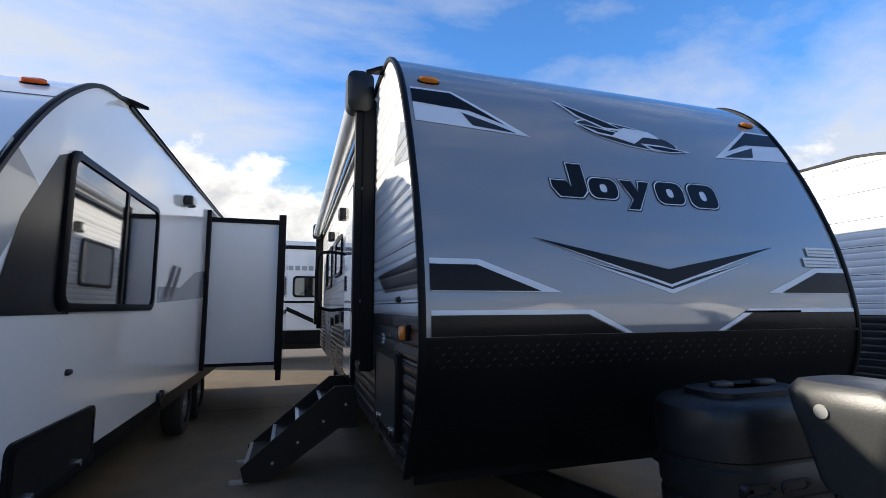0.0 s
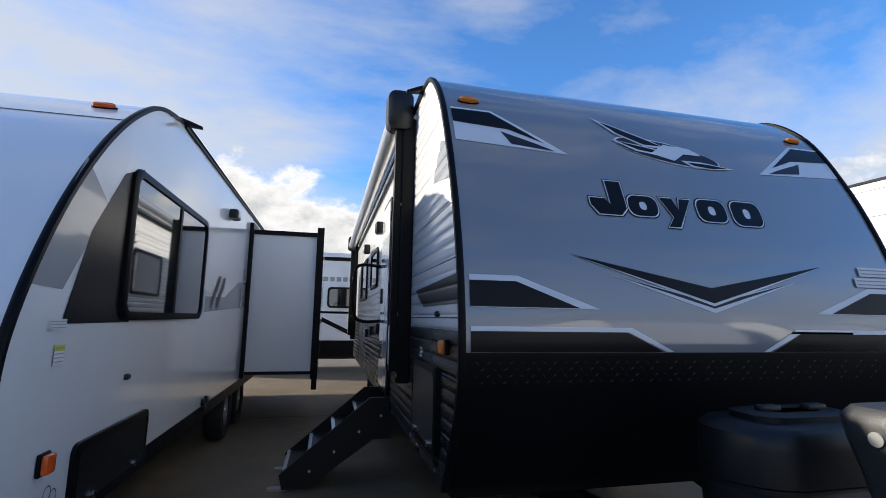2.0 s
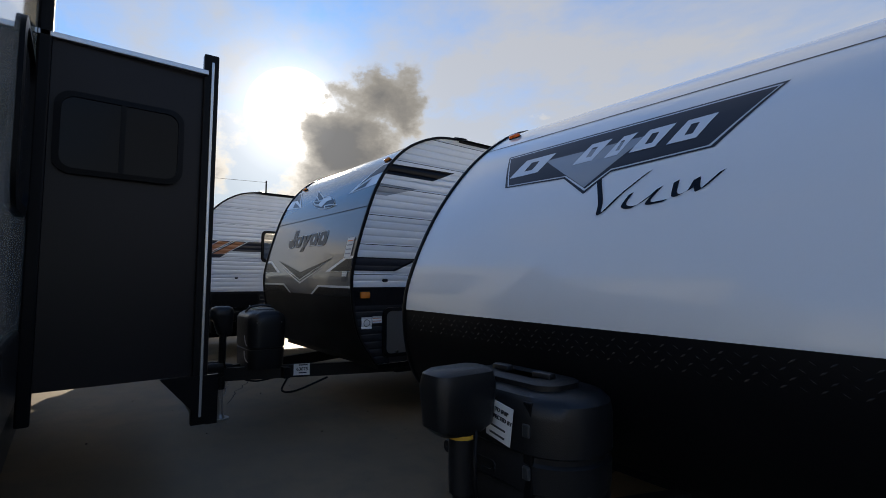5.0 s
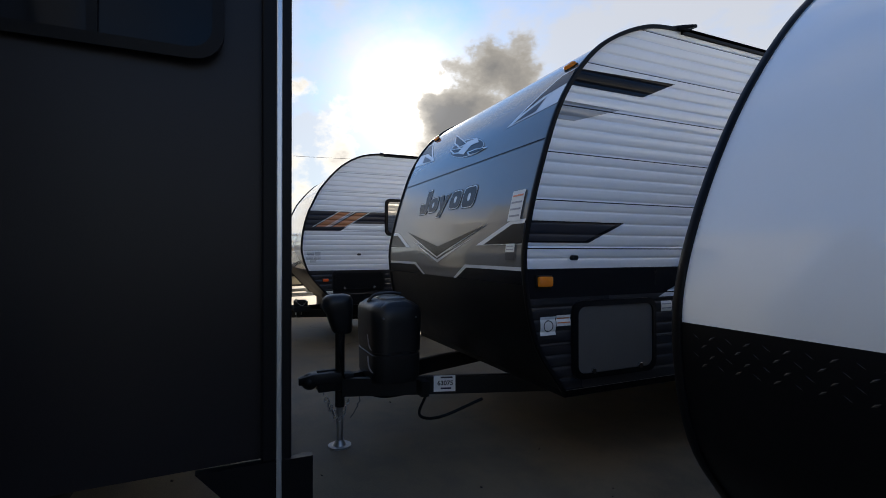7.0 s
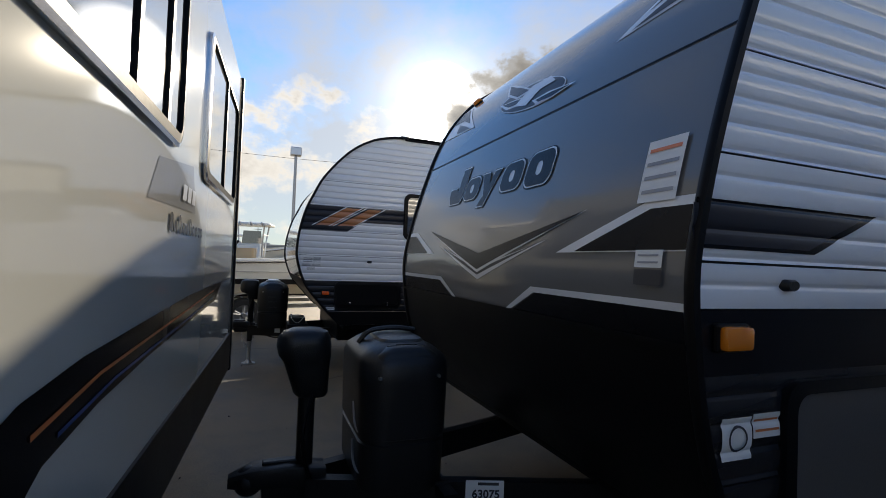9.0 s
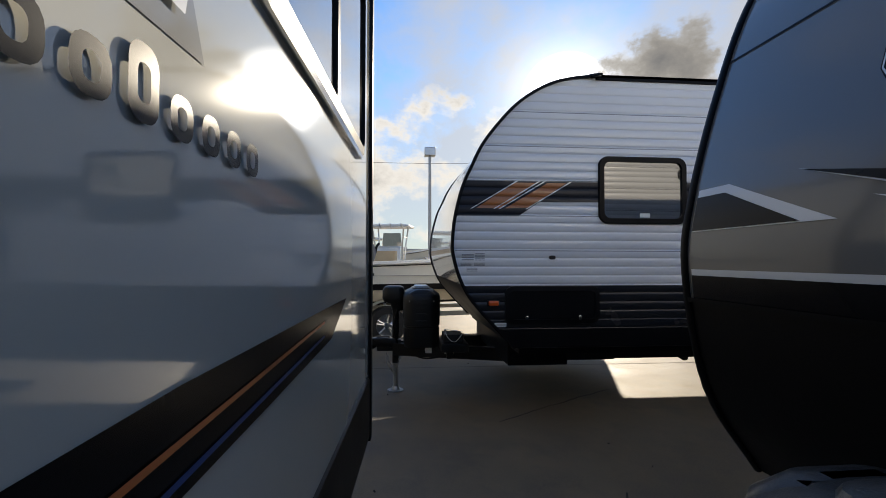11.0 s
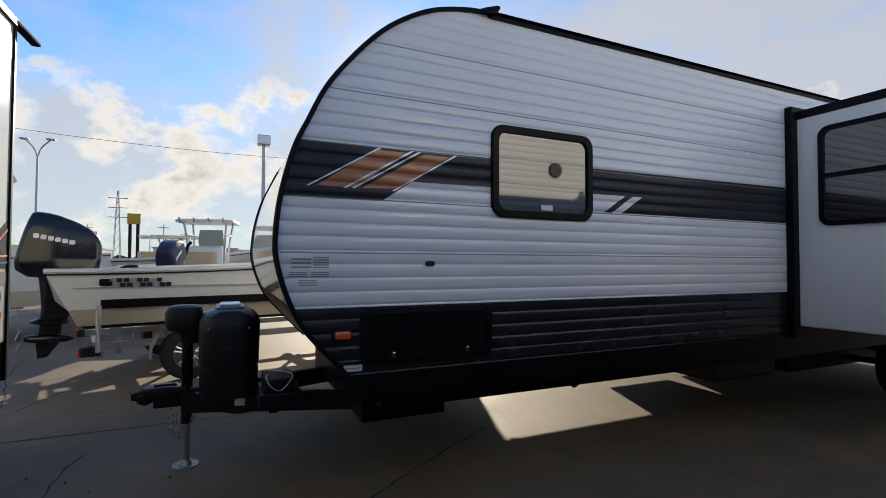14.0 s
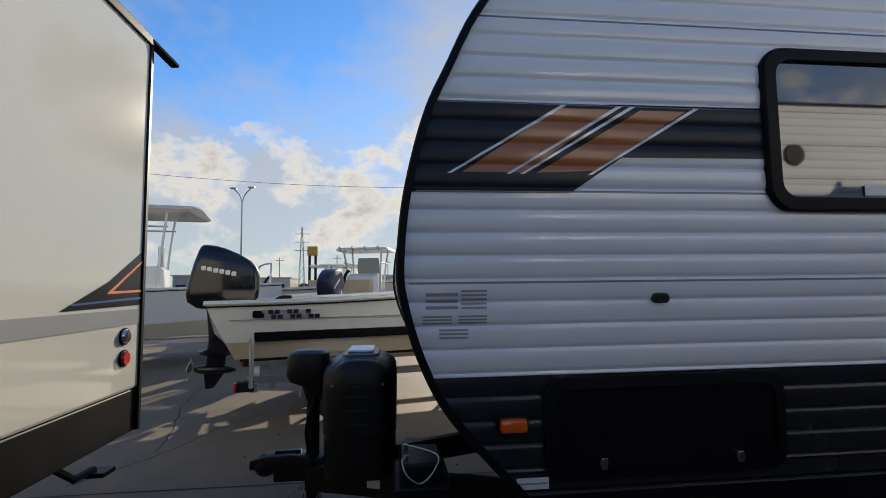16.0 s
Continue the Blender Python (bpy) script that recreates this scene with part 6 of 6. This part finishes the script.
def boat_trailer(name, P, length, beam, z, wu=None, tail=0.12):
    wu = wu or length * 0.36
    tr = thing(name, "galvanized boat trailer on black tyres", "boat trailer", P(length * 0.45, 0, 0))
    for s in (-1, 1):
        part("side_rail", loft([[P(u, s * beam * 0.36 + d, zz) for d, zz in ((-0.03, 0.41), (0.03, 0.41), (0.03, 0.49), (-0.03, 0.49))] for u in (tail - 0.02, length * 0.85)]), "aluminium", tr, "pale aluminium rail")
        part("bunk", loft([[P(u, s * beam * 0.3 + d, zz) for d, zz in ((-0.05, z - 0.05), (0.05, z - 0.05), (0.05, z), (-0.05, z))] for u in (0.35, length * 0.7)]), "black_plastic", tr, "carpeted black bunk board")
        for u in (0.7, length * 0.34, length * 0.62):
            part("bunk_bracket", loft([[P(u + a, s * beam * 0.3 + b, zz) for a, b in ((-0.03, -0.02), (0.03, -0.02), (0.03, 0.02), (-0.03, 0.02))] for zz in (0.33, z - 0.048)]), "aluminium", tr)
            part("bunk_arm", loft([[P(u + a, s * beam * k, zz) for a, zz in ((-0.02, 0.42), (0.02, 0.42), (0.02, 0.46), (-0.02, 0.46))] for k in (0.3, 0.35)]), "aluminium", tr)
        part("guide_post", tube([P(0.48, s * beam * 0.36, 0.44), P(0.48, s * (beam / 2 + 0.06), 0.44), P(0.48, s * (beam / 2 + 0.06), 0.94)], 0.028, 6), "aluminium", tr, "upright guide post")
        lampt = part("tail_lamp", loft([[P(tail + a, s * (beam / 2 - 0.05 + d), 0.43 + b) for a, b in ((-0.09, -0.05), (0.09, -0.05), (0.09, 0.05), (-0.09, 0.05))] for d in (-0.06, 0.06)]), "black_plastic", tr)
        part("lens", loft([[P(tail - 0.1 + a, s * (beam / 2 - 0.05 + d), 0.43 + b) for a, b in ((-0.012, -0.045), (0.012, -0.045), (0.012, 0.045), (-0.012, 0.045))] for d in (-0.055, 0.055)]), "red_lens", lampt)
        w = wheel(tr, 0, 0, 0.32, 0.2, s)
        o = P(1, 0, 0) - P(0, 0, 0)
        w.matrix_basis = Matrix.Translation(P(wu, s * (beam / 2 - 0.02), 0)) @ Matrix.Rotation(math.atan2(o.y, o.x) - math.pi / 2, 4, "Z")
        arch = [P(wu + 0.42 * math.cos(a), s * (beam / 2 - 0.02), 0.32 + 0.4 * math.sin(a)) for a in [radians(-5 + 19 * j) for j in range(11)]]
        acr = (P(0, 1, 0) - P(0, 0, 0)) * 0.12
        bm = loft([[q - acr, q + acr, q + acr + Vector((0, 0, 0.012)), q - acr + Vector((0, 0, 0.012))] for q in arch])
        part("mudguard", bm, "aluminium", tr, "curved silver mudguard", smooth=True)
    for u in (tail + 0.08, wu, length * 0.6):
        part("cross_member", loft([[P(u + d, s * beam * 0.4, zz) for d, zz in ((-0.04, 0.33), (0.04, 0.33), (0.04, 0.42), (-0.04, 0.42))] for s in (-1, 1)]), "aluminium", tr)
    part("tongue", loft([[P(length * 0.6, -0.05, 0.33), P(length * 0.6, 0.05, 0.33), P(length * 0.6, 0.05, 0.42), P(length * 0.6, -0.05, 0.42)], [P(length + 0.9, -0.05, 0.4), P(length + 0.9, 0.05, 0.4), P(length + 0.9, 0.05, 0.49), P(length + 0.9, -0.05, 0.49)]]), "aluminium", tr)
    part("tongue_leg", rod(P(length + 0.7, 0, 0.0), P(length + 0.7, 0, 0.5), 0.03), "zinc", tr)
    return tr


def t_top(boat, P, u, w, l, z, base, mat="hull_white"):
    top = part("hard_top", loft([[P(u + a * k, b * k, zz) for a, b in rounded(l, w, 0.25, 6)] for zz, k in ((z, 0.97), (z + 0.03, 1.0), (z + 0.07, 0.97), (z + 0.09, 0.8))]), mat, boat, "pale hard top on bent pipes", smooth=True)
    for s in (-1, 1):
        for du, lean in ((-0.35, 0.18), (0.4, -0.15)):
            part("pipe", tube(smooth_line([P(u + du + lean, s * 0.42, base), P(u + du + lean * 0.6, s * 0.44, (base + z) / 2), P(u + du, s * 0.5, z + 0.02)]), 0.025), "aluminium", top, smooth=True)
        part("pipe", tube([P(u - 0.4, s * 0.47, z - 0.3), P(u + 0.42, s * 0.47, z - 0.3)], 0.018), "aluminium", top, smooth=True)
    for j in range(4):
        part("rod_holder", tube([P(u - l / 2, -0.5 + 0.33 * j, z - 0.02), P(u - l / 2 - 0.12, -0.5 + 0.33 * j, z + 0.08)], 0.022), "aluminium", top)
    con = part("console", loft([[P(u + a, b, zz) for a, b in rounded(l0, 0.75, 0.1, 4)] for zz, l0 in ((base - 0.3, 0.8), (base + 0.35, 0.7), (base + 0.42, 0.5))]), "hull_white", boat, "white centre console", smooth=True)
    part("windscreen", loft([[P(u + 0.22 + d, b, zz) for b, zz in ((-0.33, base + 0.4), (0.33, base + 0.4), (0.28, base + 0.85), (-0.28, base + 0.85))] for d in (0.0, 0.008)]), "glass", con)
    part("seat", loft([[P(u - 0.75 + a, b, zz) for a, b in rounded(0.45, 0.7, 0.08, 4)] for zz in (base - 0.2, base + 0.25)]), "tan_vinyl", boat, smooth=True)


H1 = (-0.24, 0.97)
corner = Vector((-12.95, -1.72))
f1 = Vector(H1).normalized()
P1 = boat_frame(corner - Vector((f1.y, -f1.x)) * 0.95, H1)
skiff = thing("skiff", "white open skiff with black outboard, on a trailer", "boat", P1(2.8, 0, 0.55))
hull(skiff, P1, 5.8, 1.9, 0.7, 1.35, 0.34, rake=0.3, fine=0.62)
outboard(skiff, P1, 0.1, 1.3, 4, 0.9)
for s in (1,):
    part("side_strip", loft([[P1(u, s * (0.95 * 0.965 + d), z) for d, z in ((-0.05, 0.9), (0.02, 0.9), (0.02, 1.0), (-0.05, 1.0))] for u in (0.5, 3.2)]), "black_trim", skiff, "black side strip")
    part("pinstripe", loft([[P1(u, s * (0.95 * 0.978 + d), z) for d, z in ((-0.05, 1.135), (0.012, 1.135), (0.012, 1.142), (-0.05, 1.142))] for u in (0.25, 3.4)]), "grey_decal", skiff)
    for row, z, n, u0 in ((0, 1.2, 8, 0.6), (1, 1.145, 9, 0.62)):
        for k in range(n):
            part("name_block", loft([[P1(u0 + 0.066 * k + p + 0.012 * row, s * (0.95 * 0.985 + d), z + 0.018 + q) for p, q in rounded(0.054, 0.046, 0.008, 2)] for d in (-0.03, 0.014)]), "mid_decal" if k % 3 else "aluminium", skiff)
    part("name_block", loft([[P1(0.54 + p, s * (0.95 * 0.985 + d), 1.195 + q) for p, q in rounded(0.12, 0.08, 0.02, 2)] for d in (-0.03, 0.014)]), "black_decal", skiff)
part("bench", loft([[P1(1.6 + a, b, z) for a, b in rounded(0.5, 1.3, 0.05, 3)] for z in (1.02, 1.25)]), "hull_white", skiff)
boat_trailer("boat_trailer", P1, 5.8, 1.9, 0.7, 1.4, 0.42)

P2 = boat_frame((-17.8, -1.0), (-1.0, 0.22))
b2 = thing("console_boat", "white centre console boat with hard top and navy motor cover", "boat", P2(3, 0, 0.55))
hull(b2, P2, 6.2, 2.2, 0.62, 1.35, 0.25, fine=0.2)
outboard(b2, P2, 0.1, 1.3, -38, 0.85, "navy", "motor_black")
t_top(b2, P2, 2.7, 1.4, 1.2, 2.42, 1.42)
boat_trailer("boat_trailer", P2, 6.2, 2.0, 0.64)

P3 = boat_frame((-17.4, -9.5), H1)
b3 = thing("console_boat", "large white and cream centre console boat with hard top", "boat", P3(3, 0, 0.55))
hull(b3, P3, 7.4, 2.6, 0.5, 1.42, 0.2, low="hull_cream", fine=0.2)
t_top(b3, P3, 4.7, 2.1, 2.2, 3.1, 1.55)
outboard(b3, P3, 0.0, 1.4)
boat_trailer("boat_trailer", P3, 7.0, 2.3, 0.53)

P4 = boat_frame((-20.5, -3.6), (-0.45, 0.9))
b4 = thing("runabout", "cream-topped runabout with a white outboard", "boat", P4(3, 0, 0.55))
hull(b4, P4, 5.0, 2.0, 0.65, 1.48, 0.34, mat="hull_cream", fine=0.12)
outboard(b4, P4, 0.1, 1.42, -25, 0.8, "hull_white", "hull_white")
bm = tube(smooth_line([P4(0.5, -0.8, 1.4), P4(0.55, -0.75, 2.0), P4(0.6, -0.5, 2.12), P4(0.6, 0.5, 2.12), P4(0.55, 0.75, 2.0), P4(0.5, 0.8, 1.4)]), 0.025)
part("arch_rail", bm, "aluminium", b4, smooth=True)
boat_trailer("boat_trailer", P4, 5.4, 1.9, 0.66)

P5 = boat_frame((-24.0, -4.5), (-0.3, 0.95))
b5 = thing("console_boat", "distant white boat with pipe rail", "boat", P5(3, 0, 0.55))
hull(b5, P5, 6.0, 2.2, 0.6, 1.45, 0.2)
t_top(b5, P5, 3.0, 1.7, 1.6, 2.2, 1.5)
boat_trailer("boat_trailer", P5, 6.0, 2.0, 0.62)


# ---- lamp posts, sign, pylon, wire ----
def aim(yaw, dist, z=0.0):
    return Vector((-6.7 - dist * math.sin(radians(yaw)), 0.05 + dist * math.cos(radians(yaw)), z))


post = thing("lamp_post", "slim grey lamp post with one square floodlight", "lamp post", (-30.3, 1.49, 0))
part("pole", rod((-30.3, 1.49, 0), (-30.3, 1.49, 7.0), 0.1, 0.075, 12), "zinc", post, smooth=True)
part("floodlight", box(-30.55, -30.05, 1.2, 1.78, 6.9, 7.35, 0.04), "aluminium", post, "square grey floodlight")
post2 = thing("lamp_post", "tall double-armed street lamp", "lamp post", aim(106.4, 60))
p = aim(106.4, 60)
part("pole", rod(p, p + Vector((0, 0, 11.6)), 0.14, 0.08, 10), "zinc", post2, smooth=True)
for s in (-1, 1):
    e = p + Vector((0.3 * s, 1.1 * s, 13.2))
    arm = part("arm", tube(smooth_line([p + Vector((0, 0, 11.5)), p + Vector((0.1 * s, 0.35 * s, 12.4)), e]), 0.06, 6), "zinc", post2)
    part("lamp_head", box(e.x - 0.2, e.x + 0.2, e.y - 0.35, e.y + 0.35, e.z - 0.06, e.z + 0.08, 0.03), "zinc", arm)
p = aim(98.8, 60)
sign = thing("roadside_sign", "small yellow box sign on two dark posts", "sign", p)
part("sign_box", box(p.x - 0.2, p.x + 0.2, p.y - 0.6, p.y + 0.6, 5.4, 6.5, 0.03), "yellow_sign", sign)
for d in (-0.35, 0.35):
    part("post", rod((p.x, p.y + d, 0), (p.x, p.y + d, 5.4), 0.16, seg=10), "steel_black", sign)
p = aim(100.2, 150)
pylon = thing("pylon", "distant steel transmission pylon with cross arms", "pylon", p)
bm = bmesh.new()
for a, b in ((-1, -1), (1, -1), (1, 1), (-1, 1)):
    tube([p + Vector((a * 0.9, b * 0.9, 0)), p + Vector((a * 0.12, b * 0.12, 20))], 0.1, 4, bm)
for k in range(10):
    z0, z1 = 2 * k, 2 * k + 2
    r0, r1 = 0.9 - 0.039 * z0, 0.9 - 0.039 * z1
    tube([p + Vector((-r0, -r0, z0)), p + Vector((r1, r1, z1))], 0.05, 4, bm)
    tube([p + Vector((r0, -r0, z0)), p + Vector((-r1, r1, z1))], 0.05, 4, bm)
part("lattice", bm, "zinc", pylon)
for z in (13, 15.5, 18):
    part("cross_arm", tube([p + Vector((-0.3, -2.2, z)), p + Vector((-0.3, 2.2, z))], 0.09, 4), "zinc", pylon)
for yaw, dist in ((97.4, 170), (96.2, 120), (90.3, 140), (102.6, 130)):
    p = aim(yaw, dist)
    tp = thing("utility_pole", "distant grey utility pole with a short cross arm", "utility pole", p, "far utility poles")
    part("pole", rod(p, p + Vector((0, 0, 9.5)), 0.15, 0.1, 8), "zinc", tp)
    part("cross_arm", tube([p + Vector((0, -1.0, 8.8)), p + Vector((0, 1.0, 8.8))], 0.08, 4), "zinc", tp)
ends = []
for yaw in (128, 72):
    p = aim(yaw, 66)
    up = thing("utility_pole", "wooden utility pole carrying an overhead wire", "utility pole", p, "wire poles")
    part("pole", rod(p, p + Vector((0, 0, 15.2)), 0.16, 0.11, 10), "steel_black", up)
    ends.append(p + Vector((0, 0, 15.0)))
wire = [ends[0].lerp(ends[1], k / 24) - Vector((0, 0, 1.4 * math.sin(math.pi * k / 24))) for k in range(25)]
tagged(part("overhead_wire", tube(wire, 0.022, 5), "black_trim"), "thin overhead wire sagging between two poles", "wire", kind="structure")

# low far tree line and sheds
rng = random.Random(4)
bm = bmesh.new()
for k in range(260):
    yaw = rng.uniform(40, 150)
    p = aim(yaw, rng.uniform(170, 230))
    r = rng.uniform(1.2, 2.6)
    bmesh.ops.create_icosphere(bm, subdivisions=2, radius=r, matrix=Matrix.Translation((p.x, p.y, r * 0.55)) @ Matrix.Diagonal((1.6, 1.6, 0.8, 1)))
for v in bm.verts:
    v.co += noise.noise_vector(v.co * 0.9) * 0.7
tagged(part("tree_line", bm, "tree_far"), "low dark line of distant trees", "trees", kind="stuff")
for yaw, dist, w, h, mat in ((93, 120, 16, 4.2, "hull_white"), (88.5, 110, 12, 3.6, "grey_decal"), (104, 130, 14, 4.0, "hull_cream"), (110, 120, 10, 4.4, "grey_decal")):
    p = aim(yaw, dist)
    shed = thing("shed", "low distant commercial shed with a flat roof", "building", p, "distant sheds")
    part("wall", box(p.x - 5, p.x + 5, p.y - w / 2, p.y + w / 2, 0, h), mat, shed)
    part("roof", box(p.x - 5.3, p.x + 5.3, p.y - w / 2 - 0.3, p.y + w / 2 + 0.3, h, h + 0.3), "zinc", shed)
    for k in range(3):
        part("door", box(p.x + 5.0, p.x + 5.06, p.y - w / 3 + k * w / 3 - 1, p.y - w / 3 + k * w / 3 + 1, 0, 2.6), "mid_decal", shed)
bm = bmesh.new()
bmesh.ops.create_grid(bm, x_segments=1, y_segments=1, size=1, matrix=Matrix.Translation((-75, 0, 0.01)) @ Matrix.Diagonal((14, 90, 1, 1)))
tagged(part("verge", bm, "grass"), "strip of dry grass beyond the lot", "grass", kind="structure")
